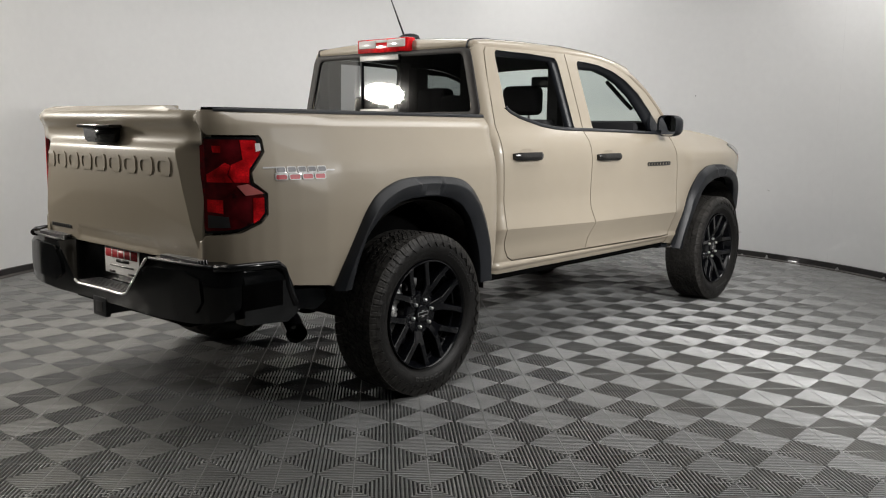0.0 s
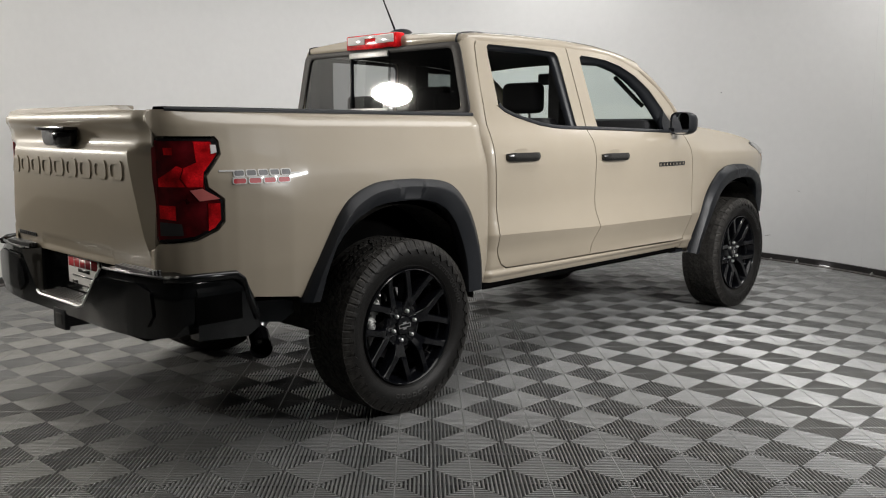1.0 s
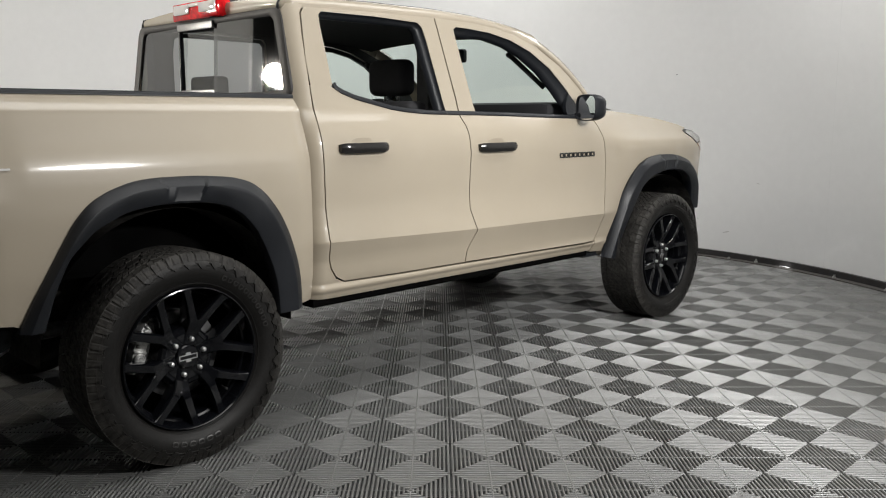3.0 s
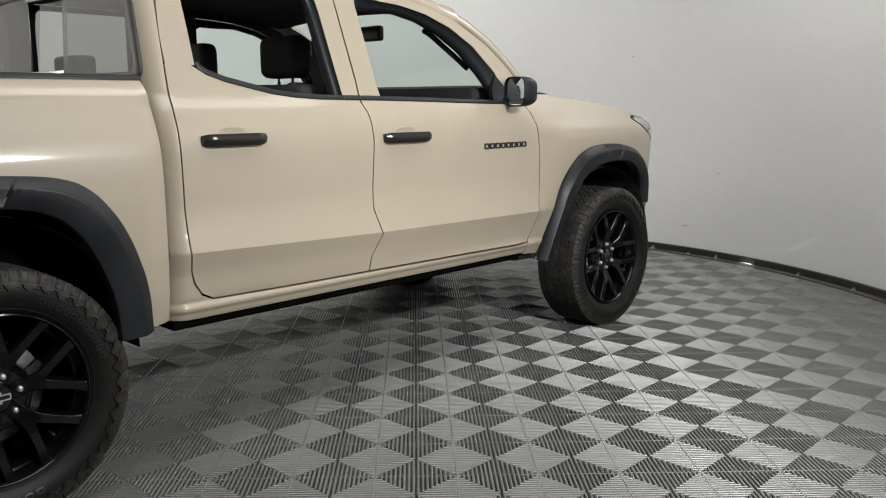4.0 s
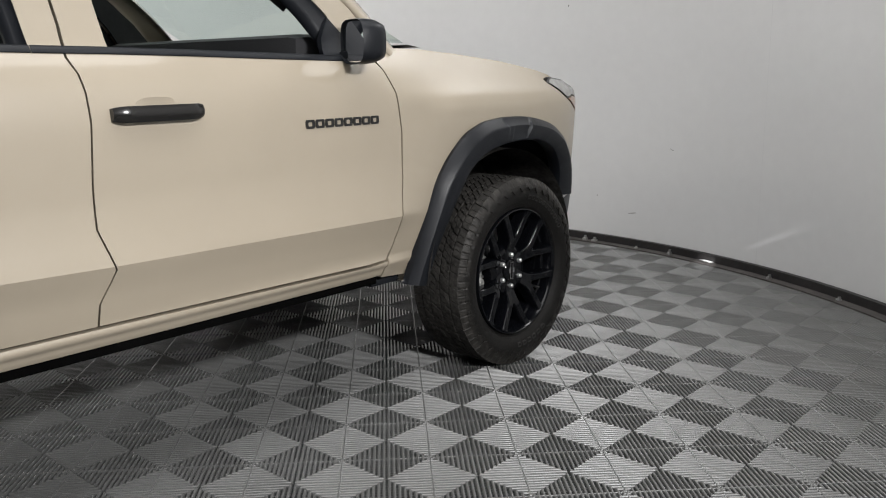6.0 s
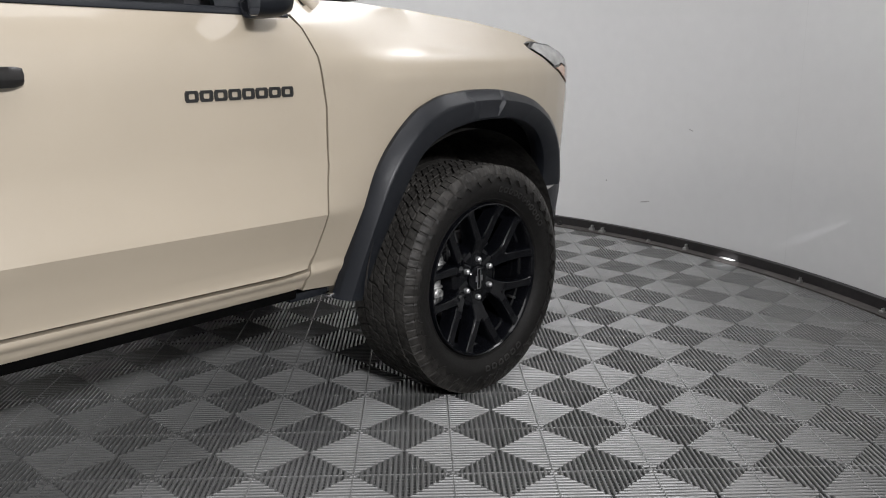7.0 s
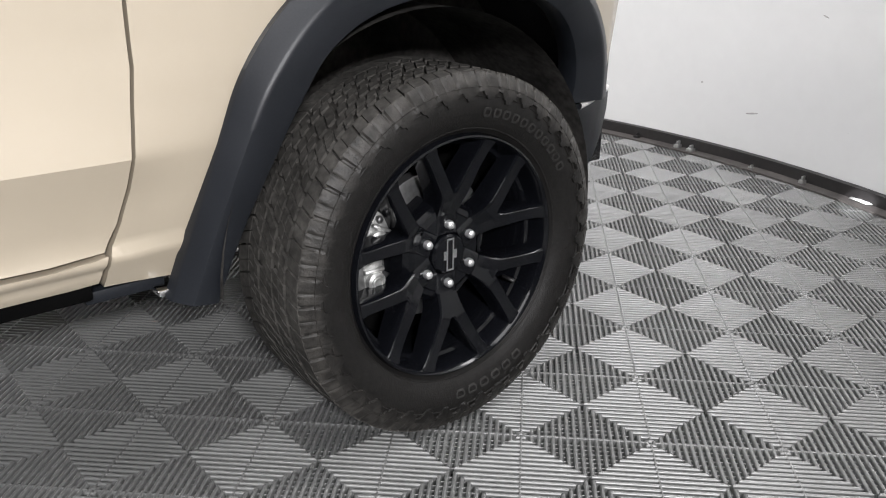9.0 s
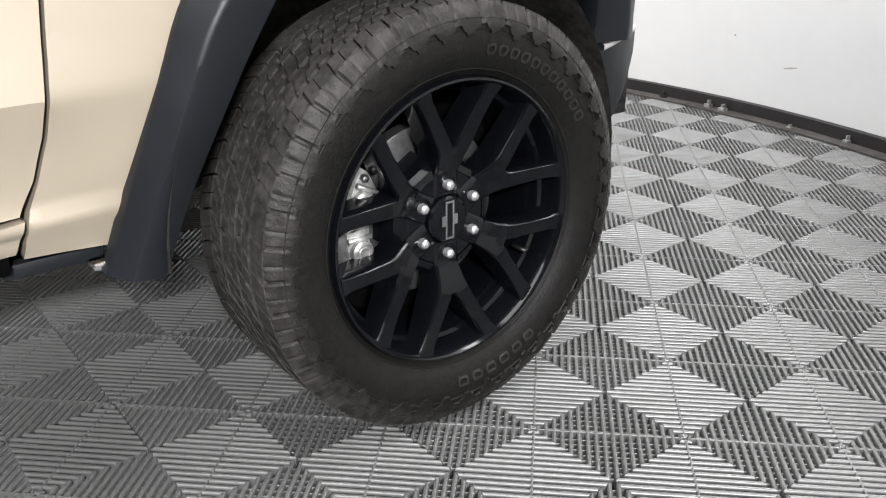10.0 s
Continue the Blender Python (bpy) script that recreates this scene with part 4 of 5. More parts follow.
for side in (1, -1):
    pl = lambda d: ((lambda y, z: (side * (tail_x(y, z) + d), y, z)))
    lamp = plate("tail_lamp", TL, pl(0.0), (side, 0, 0), GLOSS, truck, "tail lamp with red and smoked lenses in a black bezel", step=0.015, gap=0.0, rim=0.03)
    for nm, poly, mt, lb, lift in (
            ("lens", [(-1.0885, 1.236), (-0.925, 1.236), (-0.912, 1.190), (-0.970, 1.110), (-0.965, 1.058), (-0.914, 1.012), (-0.914, 0.945), (-0.945, 0.915), (-1.005, 0.884), (-1.0885, 0.870)], REDDARK, "smoked red lens", 0.003),
            ("lens", [(-0.987, 1.234), (-0.925, 1.232), (-0.911, 1.186), (-0.966, 1.120), (-0.974, 1.066), (-1.023, 1.066), (-1.039, 1.098), (-1.028, 1.137), (-0.987, 1.157)], RED, "red lens", 0.006),
            ("lens", [(-1.0858, 1.098), (-1.046, 1.146), (-1.030, 1.136), (-1.041, 1.098), (-1.026, 1.066), (-1.0858, 1.066)], RED, "red lens", 0.006),
            ("lens", [(-1.016, 1.055), (-0.977, 1.062), (-0.914, 1.022), (-0.987, 1.014)], PINK, "pale lens", 0.007),
            ("lens", [(-0.961, 1.007), (-0.917, 1.007), (-0.917, 0.945), (-0.938, 0.916), (-0.961, 0.903)], RED, "red lens", 0.006),
            ("lens", [(-1.0858, 1.000), (-1.054, 0.998), (-1.054, 0.942), (-1.0858, 0.949)], RED, "red lens", 0.006),
            ("lens", [(-1.074, 1.211), (-1.051, 1.211), (-1.053, 1.183), (-1.072, 1.183)], RED, "red lens", 0.006),
            # pale piece that paints a reflection onto the red lens
            ("lens", [(-0.930, 1.222), (-0.908, 1.222), (-0.908, 1.192), (-0.932, 1.186)], CLEAR, "pale patch for the glint on the red lens", 0.007),
            ("lens", [(-1.0858, 0.938), (-1.040, 0.932), (-1.036, 0.888), (-1.0858, 0.884)], CLOTH, "dark reflector", 0.006)):
        plate(nm, poly, pl(lift), (side, 0, 0), mt, lamp, lb, step=0.015, gap=0.001, rim=0.008 if lift > 0.004 else 0.032)
    # left lamp only: brighter red put on for the edge that catches light
    if side < 0:
        plate("lens", [(-1.086, 1.236), (-1.030, 1.236), (-1.040, 0.90), (-1.086, 0.872)], pl(0.008), (side, 0, 0), RED, lamp, "red strip for the lit edge of the left lens", step=0.015, gap=0.001, rim=0.008)

# side badge: rows of plain blocks, and the model badge on the front door
def blocks(name, y0, z0, cells, mat, lift, parent, label):
    bm = bmesh.new()
    for (u0, u1, v0, v1) in cells:
        sheet(bm, [(y0 + u0, z0 + v0), (y0 + u1, z0 + v0), (y0 + u1, z0 + v1), (y0 + u0, z0 + v1)], lambda y, z: (flank_x(y, z) + lift, y, z), (1, 0, 0), step=0.05, rim=lift, gap=0)
    return part(name, bm, mat, parent, label, smooth=False)


def glyph_row(name, y0, z0, width, height, count, stroke, mat, lift, parent, label):
    """A row of plain hollow blocks on the flank."""
    pitch = width / count
    for k in range(count):
        bm = bmesh.new()
        hollow(bm, flank, (1, 0, 0), y0 + pitch * k, y0 + pitch * (k + 0.90), z0, z0 + height, stroke * 1.25, stroke, lift, 0.2)
        bmesh.ops.recalc_face_normals(bm, faces=bm.faces)
        part(name, bm, mat, parent, label, smooth=False)


badge = blocks("side_badge", -0.912, 1.072, [(0.0, 0.085, 0.049, 0.055), (0.296, 0.340, 0.034, 0.040), (0.046, 0.292, 0.0265, 0.0290)], BADGE, 0.003, truck, "silver-edged side badge with grey and red blocks")
for row, z0, h, cnt, mt, lb in ((0.052, 1.1015, 0.0255, 5, GREY_BLOCK, "grey block"), (0.046, 1.0730, 0.0245, 4, INK_RED, "red block")):
    glyph_row("badge_edge", -0.912 + row, z0, 0.250, h, cnt, 0.0030, BADGE, 0.0048, badge, "silver block edge")
    pitch = 0.250 / cnt
    for k in range(cnt):
        blocks("badge_block", -0.912 + row, z0, [(pitch * k + 0.003, pitch * (k + 0.90) - 0.003, 0.0025, h - 0.0025)], mt, 0.0036, badge, lb)
badge = blocks("door_badge", 2.262, 1.045, [(0.004, 0.030, 0.0, 0.006)], INK_BLACK, 0.003, truck, "black block badge on the front door")
glyph_row("badge_block", 2.262, 1.045, 0.326, 0.028, 8, 0.0074, INK_BLACK, 0.004, badge, "")


# ---- door handles ----
def door_handle(y0, y1, z, side):
    bm = bmesh.new()
    rows = []
    for k in range(15):
        t = k / 14
        y = y0 + (y1 - y0) * t
        x = flank_x(y, z)
        arch = 0.016 + 0.020 * min(1, math.sin(math.pi * min(max(t, 0.02), 0.98)) * 3.0)
        h = 0.0225 * (0.80 + 0.20 * min(1, math.sin(math.pi * t) * 4))
        rows.append([(side * (x + arch - 0.022), y, z - h * 0.8), (side * (x + arch - 0.008), y, z - h), (side * (x + arch), y, z - h * 0.55), (side * (x + arch + 0.002), y, z + h * 0.25), (side * (x + arch - 0.006), y, z + h * 0.95), (side * (x + arch - 0.022), y, z + h * 0.8), (side * (x + arch - 0.022), y, z - h * 0.8)])
    loft(bm, rows)
    bmesh.ops.remove_doubles(bm, verts=bm.verts, dist=1e-6)
    bmesh.ops.holes_fill(bm, edges=bm.edges)
    bmesh.ops.recalc_face_normals(bm, faces=bm.faces)
    sharpen(bm, 45)
    h = part("door_handle", bm, HANDLE, truck, "black pull handle")
    # finger cup behind the handle
    bm = bmesh.new()
    c = (y0 + y1) / 2
    pts = [(c + 0.062 * math.copysign(abs(math.cos(radians(a))) ** 0.6, math.cos(radians(a))), z + 0.006 + 0.036 * math.copysign(abs(math.sin(radians(a))) ** 0.6, math.sin(radians(a)))) for a in range(0, 360, 15)]
    sheet(bm, pts, lambda y, zz: (side * (flank_x(y, zz) + 0.0012 + 0.006 * max(0, (zz - z - 0.010) / 0.03) ** 2 * max(0, 1 - ((y - c) / 0.062) ** 4)), y, zz), (side, 0, 0), step=0.01, rim=0.002, gap=0)
    part("handle_cup", bm, PAINT, h)


for side in (1, -1):
    door_handle(0.748, 1.012, 1.138, side)
    door_handle(1.612, 1.885, 1.120, side)


# ---- door mirrors ----
def door_mirror(side):
    turn = radians(-17)

    def shell(scale, y_front):
        ring = []
        for k in range(28):
            a = 2 * math.pi * k / 28
            c, s_ = math.copysign(abs(math.cos(a)) ** 0.55, math.cos(a)), math.copysign(abs(math.sin(a)) ** 0.6, math.sin(a))
            u, v = 0.080 + 0.088 * c * scale, y_front - 2.455
            ring.append((side * (0.795 + u * math.cos(turn) - v * math.sin(turn)), 2.475 + u * math.sin(turn) + v * math.cos(turn), 1.318 + 0.073 * s_ * scale))
        return ring

    bm = bmesh.new()
    rings = []
    for sc, y in ((0.90, 2.457), (0.98, 2.448), (1.0, 2.458), (1.0, 2.48), (0.95, 2.51), (0.80, 2.538), (0.40, 2.552)):
        rings.append([bm.verts.new(p) for p in shell(sc, y)])
    for a, b in zip(rings, rings[1:]):
        for i in range(28):
            bm.faces.new((a[i], a[(i + 1) % 28], b[(i + 1) % 28], b[i]))
    bm.faces.new(rings[-1])
    bmesh.ops.recalc_face_normals(bm, faces=bm.faces)
    sharpen(bm, 60)
    m = part("door_mirror", bm, TRIM, truck, "black door mirror housing")
    bm = bmesh.new()
    bm.faces.new([bm.verts.new(p) for p in shell(0.90, 2.458)])
    part("mirror_glass", bm, MIRROR, m, "mirror glass", smooth=False)
    box_part("mirror_arm", (min(side * 0.74, side * 0.90), max(side * 0.74, side * 0.90), 2.47, 2.53, 1.262, 1.290), TRIM, m, 0.008)
    SAIL = [(2.395, 1.275), (2.405, 1.33), (2.45, 1.40), (2.51, 1.34), (2.60, 1.270)]
    plate("mirror_sail", SAIL, (lambda y, z: (side * (flank_x(y, z) + 0.001), y, z)), (side, 0, 0), TRIM, m, rim=0.02, gap=0, step=0.05)


door_mirror(1)
door_mirror(-1)


# ---- rear bumper ----
def bumper_y(x):
    a = abs(x)
    return -1.195 + float(np.interp(a, [0, 0.40, 0.60, 0.72, 0.80, 0.85, 0.875, 0.886], [0, 0.005, 0.018, 0.036, 0.056, 0.078, 0.105, 0.150]))


OUT_R = [(0.395, 0.735), (0.60, 0.742), (0.80, 0.744), (0.880, 0.735), (0.886, 0.66), (0.880, 0.58), (0.84, 0.528), (0.70, 0.506), (0.45, 0.502), (0.20, 0.506), (0.0, 0.508), (0.0, 0.558), (0.20, 0.562), (0.235, 0.578)]
bm = bmesh.new()
sheet(bm, OUT_R, lambda x, z: (x, bumper_y(x) + 0.05 * max(0, 0.58 - z) + (0.020 if z > 0.715 else 0), z), (0, -1, 0), step=0.03, rim=0.10, gap=0)
sheet(bm, [(-x, z) for x, z in OUT_R], lambda x, z: (x, bumper_y(x) + 0.05 * max(0, 0.58 - z) + (0.020 if z > 0.715 else 0), z), (0, -1, 0), step=0.03, rim=0.10, gap=0)
bumper = part("rear_bumper", bm, SATIN, truck, "gloss black step bumper")
# ends that run forward to the wheel arch
SIDE_END = [(-1.05, 0.742), (-0.885, 0.742), (-0.862, 0.728), (-0.835, 0.66), (-0.795, 0.555), (-0.780, 0.530), (-0.84, 0.495), (-1.05, 0.51)]
both_sides("bumper_end", SIDE_END, lambda y, z: (0.876 + 0.012 * (z < 0.7), y, z), SATIN, bumper, rim=0.06, gap=0)
for side in (1, -1):
    # upper roll of the end, and a near-black block laid on for its pocket's shade
    bm = bmesh.new()
    tube(bm, [(side * 0.80, -1.125, 0.736), (side * 0.862, -1.085, 0.740), (side * 0.880, -1.03, 0.742), (side * 0.882, -0.885, 0.738), (side * 0.882, -0.858, 0.715), (side * 0.884, -0.828, 0.645), (side * 0.884, -0.795, 0.560)], 0.017, 10)
    part("bumper_roll", bm, SATIN, bumper)
    box_part("end_pocket", (min(side * 0.80, side * 0.889), max(side * 0.80, side * 0.889), -1.06, -0.855, 0.560, 0.680), DARK, bumper, 0.012)
    # corner step with ribbed tread
    x0, x1 = (0.40, 0.80) if side > 0 else (-0.80, -0.40)
    bm = bmesh.new()
    loft(bm, [[(x, bumper_y(x) + 0.012, 0.738), (x, -1.06, 0.752)] for x in lin(x0, x1, 9)])
    bmesh.ops.recalc_face_normals(bm, faces=bm.faces)
    part("step_top", bm, SATIN, bumper)
    for k in range(7):
        y = -1.150 + k * 0.014
        bm = bmesh.new()
        box(bm, min(side * 0.43, side * 0.70), max(side * 0.43, side * 0.70), y + 0.010, y + 0.0185, 0.742, 0.757, bevel=0.002)
        part("tread_rib", bm, PAD, bumper, smooth=False)
    # lighter tube laid on the corner step's top edge as its highlight, and the raised panel on its face
    bm = bmesh.new()
    tube(bm, [(side * x, bumper_y(x) + 0.016, 0.741) for x in lin(0.40, 0.78, 8)], 0.0055, 8)
    part("step_rim", bm, PAD, bumper)
    panel = [(0.42, 0.712), (0.66, 0.716), (0.745, 0.690), (0.755, 0.600), (0.725, 0.556), (0.42, 0.548), (0.345, 0.590), (0.355, 0.640)]
    plate("step_panel", [(side * x, z) for x, z in panel], lambda x, z: (x, bumper_y(x) - 0.009, z), (0, -1, 0), SATIN, bumper, rim=0.012, gap=0, step=0.05)
    # slanted inner face of the corner step
    bm = bmesh.new()
    loft(bm, [[(side * 0.395, y, 0.737), (side * 0.300, y, 0.640), (side * 0.235, y, 0.575)] for y in (-1.19, -1.07)])
    bmesh.ops.recalc_face_normals(bm, faces=bm.faces)
    part("recess_cheek", bm, SATIN, bumper)
bm = bmesh.new()
box(bm, -0.40, 0.40, -1.075, -1.05, 0.56, 0.75)
box(bm, -0.24, 0.24, -1.19, -1.05, 0.545, 0.566, bevel=0.004)
sharpen(bm)
part("recess_back", bm, SATIN, bumper)
for k in range(7):
    bm = bmesh.new()
    box(bm, -0.21, 0.21, -1.182 + k * 0.015, -1.174 + k * 0.015, 0.562, 0.574, bevel=0.0015)
    part("tread_rib", bm, PAD, bumper, smooth=False)
# bright steel tube laid along the recess edge as its highlight
bm = bmesh.new()
tube(bm, [(-0.235, -1.19, 0.572), (-0.20, -1.194, 0.562), (0.20, -1.194, 0.562), (0.235, -1.19, 0.572), (0.395, -1.186, 0.738)], 0.006, 8)
part("bright_edge", bm, STEEL, bumper, "bright strip along the recess edge for its highlight")
box_part("step_bar", (-0.66, 0.66, -1.094, -1.04, 0.736, 0.759), PAD, bumper, 0.008)
pl_ = box_part("plate", (-0.152, 0.152, -1.082, -1.076, 0.608, 0.735), WHITE, truck, 0.002, "white dealer plate with red and black bars in a black frame")
box_part("plate_bar", (-0.140, 0.140, -1.0845, -1.081, 0.684, 0.724), INK_RED, pl_, 0)
for k in range(4):
    box_part("plate_gap", (-0.085 + k * 0.055, -0.078 + k * 0.055, -1.0852, -1.081, 0.682, 0.726), WHITE, pl_, 0)
box_part("plate_bar", (-0.045, 0.065, -1.0845, -1.081, 0.664, 0.678), INK_BLACK, pl_, 0)
box_part("plate_bar", (-0.105, 0.105, -1.0845, -1.081, 0.643, 0.649), IRON, pl_, 0)
for x0 in (-0.11, 0.06):
    box_part("plate_bar", (x0, x0 + 0.05, -1.0845, -1.081, 0.612, 0.622), INK_BLACK, pl_, 0)
hitch = box_part("hitch_receiver", (-0.045, 0.045, -1.19, -0.90, 0.446, 0.516), TRIM, truck, 0.006, "black tow hitch receiver")
box_part("receiver_collar", (-0.058, 0.058, -1.196, -1.172, 0.436, 0.524), TRIM, hitch, 0.006)
# black block on the collar paints the shade inside the receiver's opening
box_part("receiver_mouth", (-0.032, 0.032, -1.1985, -1.18, 0.456, 0.504), INK_BLACK, hitch, 0.002)
box_part("hitch_bar", (-0.50, 0.50, -1.06, -0.98, 0.44, 0.50), DARK, truck, 0.01)

# black lower cladding between bumper and flare
both_sides("side_step", [(-0.80, 0.615), (-0.60, 0.602), (-0.60, 0.545), (-0.66, 0.515), (-0.80, 0.535)], lambda y, z: (0.845 + 0.3 * max(0, 0.615 - z) * 0.2, y, z), SATIN, truck, "black lower cladding", rim=0.12, gap=0)

# exhaust
bm = bmesh.new()
tube(bm, [(0.50, 0.30, 0.47), (0.52, -0.30, 0.50), (0.56, -0.50, 0.50), (0.62, -0.60, 0.47), (0.66, -0.655, 0.445)], 0.028, 14)
pipe = part("exhaust_pipe", bm, STEEL, truck, "steel exhaust pipe with a black tip")
bm = bmesh.new()
a, b = Vector((0.690, -0.668, 0.436)), Vector((0.800, -0.725, 0.408))
tube(bm, [a, b], 0.046, 20, cap=False)
tube(bm, [b, b.lerp(a, 0.4)], 0.042, 20, cap=False)
tube(bm, [b.lerp(a, 0.4), a], 0.0415, 20, cap=True)
part("tailpipe", bm, GLOSS, pipe, "gloss black tailpipe")

# ---- underside ----
bm = bmesh.new()
for x in (-0.42, 0.42):
    box(bm, x - 0.04, x + 0.04, -0.95, 3.7, 0.46, 0.58)
box(bm, -0.66, 0.66, 0.62, 2.62, 0.50, 0.53)
box(bm, -0.70, 0.70, -0.98, -0.60, 0.62, 0.68)
part("chassis", bm, DARK, truck, "dark ladder frame and floor pan", smooth=False)
bm = bmesh.new()
tube(bm, [(-0.70, 0, 0.385), (0.70, 0, 0.385)], 0.045, 12)
bmesh.ops.create_uvsphere(bm, u_segments=16, v_segments=10, radius=0.13, matrix=Matrix.Translation((0.0, 0, 0.39)))
part("rear_axle", bm, DARK, truck)
bm = bmesh.new()
revolve(bm, [(-0.09, 0.10), (-0.11, 0.22), (-0.10, 0.33), (0, 0.36), (0.10, 0.33), (0.11, 0.22), (0.09, 0.10)], 32)
bmesh.ops.transform(bm, matrix=Matrix.Translation((0.0, -0.62, 0.52)) @ Matrix.Rotation(radians(90), 4, "Y"), verts=bm.verts)
part("spare_tyre", bm, RUBBER, truck, "spare tyre under the bed")
for side in (1, -1):
    box_part("sill_skirt", (min(side * 0.62, side * 0.796), max(side * 0.62, side * 0.796), 0.625, 2.60, 0.462, 0.4965), DARK, truck, 0.008, "black sill underside")
    box_part("flare_clip", (min(side * 0.785, side * 0.822), max(side * 0.785, side * 0.822), 2.700, 2.742, 0.448, 0.460), CHROME, truck, 0.004, "bright metal clip under the flare")
    box_part("sill_end", (min(side * 0.68, side * 0.775), max(side * 0.68, side * 0.775), 2.59, 2.73, 0.446, 0.470), TRIM, truck, 0.006, "black sill end cap")

# ---- cabin ----
def cushion(name, dims, parent, mat=CLOTH, bevel=0.03, turn=None, label=""):
    bm = bmesh.new()
    box(bm, *dims)
    bmesh.ops.bevel(bm, geom=bm.edges[:], offset=bevel, segments=4, affect="EDGES", profile=0.6)
    if turn is not None:
        bmesh.ops.transform(bm, matrix=turn, verts=bm.verts)
    return part(name, bm, mat, parent, label)


for x in (-0.37, 0.37):
    seat = cushion("front_seat", (x - 0.25, x + 0.25, 1.35, 1.52, 0.80, 1.345), truck, bevel=0.05, label="black cloth front seat")
    cushion("headrest", (x - 0.135, x + 0.135, 1.405, 1.515, 1.372, 1.555), seat, bevel=0.05)
    for dx in (-0.05, 0.05):
        bm = bmesh.new()
        tube(bm, [(x + dx, 1.46, 1.33), (x + dx, 1.46, 1.40)], 0.007, 8)
        part("headrest_post", bm, STEEL, seat)
    rear = cushion("rear_seat", (x - 0.30, x + 0.30, 0.74, 0.92, 0.75, 1.36), truck, bevel=0.05, label="black cloth rear seat")
    cushion("headrest", (x - 0.12, x + 0.12, 0.80, 0.90, 1.36, 1.475), rear, bevel=0.03)
grid("headliner", lin(-1, 1, 9), lin(0.64, 2.15, 8), lambda u, y: (u * 0.60, y, roof_pt(0, y)[2] - 0.055 - 0.03 * u * u), LINER, truck, (0, 0, -1))
box_part("dashboard", (-0.66, 0.66, 2.38, 2.84, 1.02, 1.350), CLOTH, truck, 0.05, "black dashboard")
for side in (1, -1):
    for a, b in ((0.70, 1.51), (1.55, 2.58)):
        box_part("door_lining", (min(side * 0.715, side * 0.755), max(side * 0.715, side * 0.755), a, b, 0.65, 1.268), CLOTH, truck, 0.015)
    box_part("centre_post_lining", (min(side * 0.55, side * 0.635), max(side * 0.55, side * 0.635), 1.46, 1.585, 1.20, 1.70), LINER, truck, 0.02)
    box_part("rear_post_lining", (min(side * 0.54, side * 0.635), max(side * 0.54, side * 0.635), 0.635, 0.75, 1.25, 1.70), LINER, truck, 0.02)
    bm = bmesh.new()
    tube(bm, [(side * 0.60, 2.10, 1.60), (side * 0.585, 2.16, 1.585), (side * 0.62, 2.32, 1.47), (side * 0.645, 2.36, 1.43)], 0.014, 8)
    part("grab_handle", bm, LINER, truck)
box_part("cabin_floor", (-0.70, 0.70, 0.64, 2.75, 0.53, 0.56), DARK, truck, 0)
bm = bmesh.new()
ring = [(-0.37 + 0.185 * math.cos(2 * math.pi * k / 40), 2.14 - 0.07 * math.sin(2 * math.pi * k / 40), 1.19 + 0.17 * math.sin(2 * math.pi * k / 40)) for k in range(41)]
tube(bm, ring, 0.014, 8, cap=False)
box(bm, -0.52, -0.22, 2.14, 2.17, 1.16, 1.21, bevel=0.01)
part("steering_wheel", bm, CLOTH, truck, "black steering wheel")
cushion("rear_view_mirror", (-0.13, 0.13, 2.24, 2.28, 1.585, 1.665), truck, TRIM, 0.018)
# closed front window of the far side
for poly, sd, mt in ((FW_IN + [(1.664, 1.288)], -1, GREEN),):
    plate("side_window", [p for p in FW_IN], lambda y, z: (-(flank_x(y, z) - 0.045), y, z), (-1, 0, 0), GREEN, truck, "green-tinted closed side window", rim=0, gap=0, step=0.1)


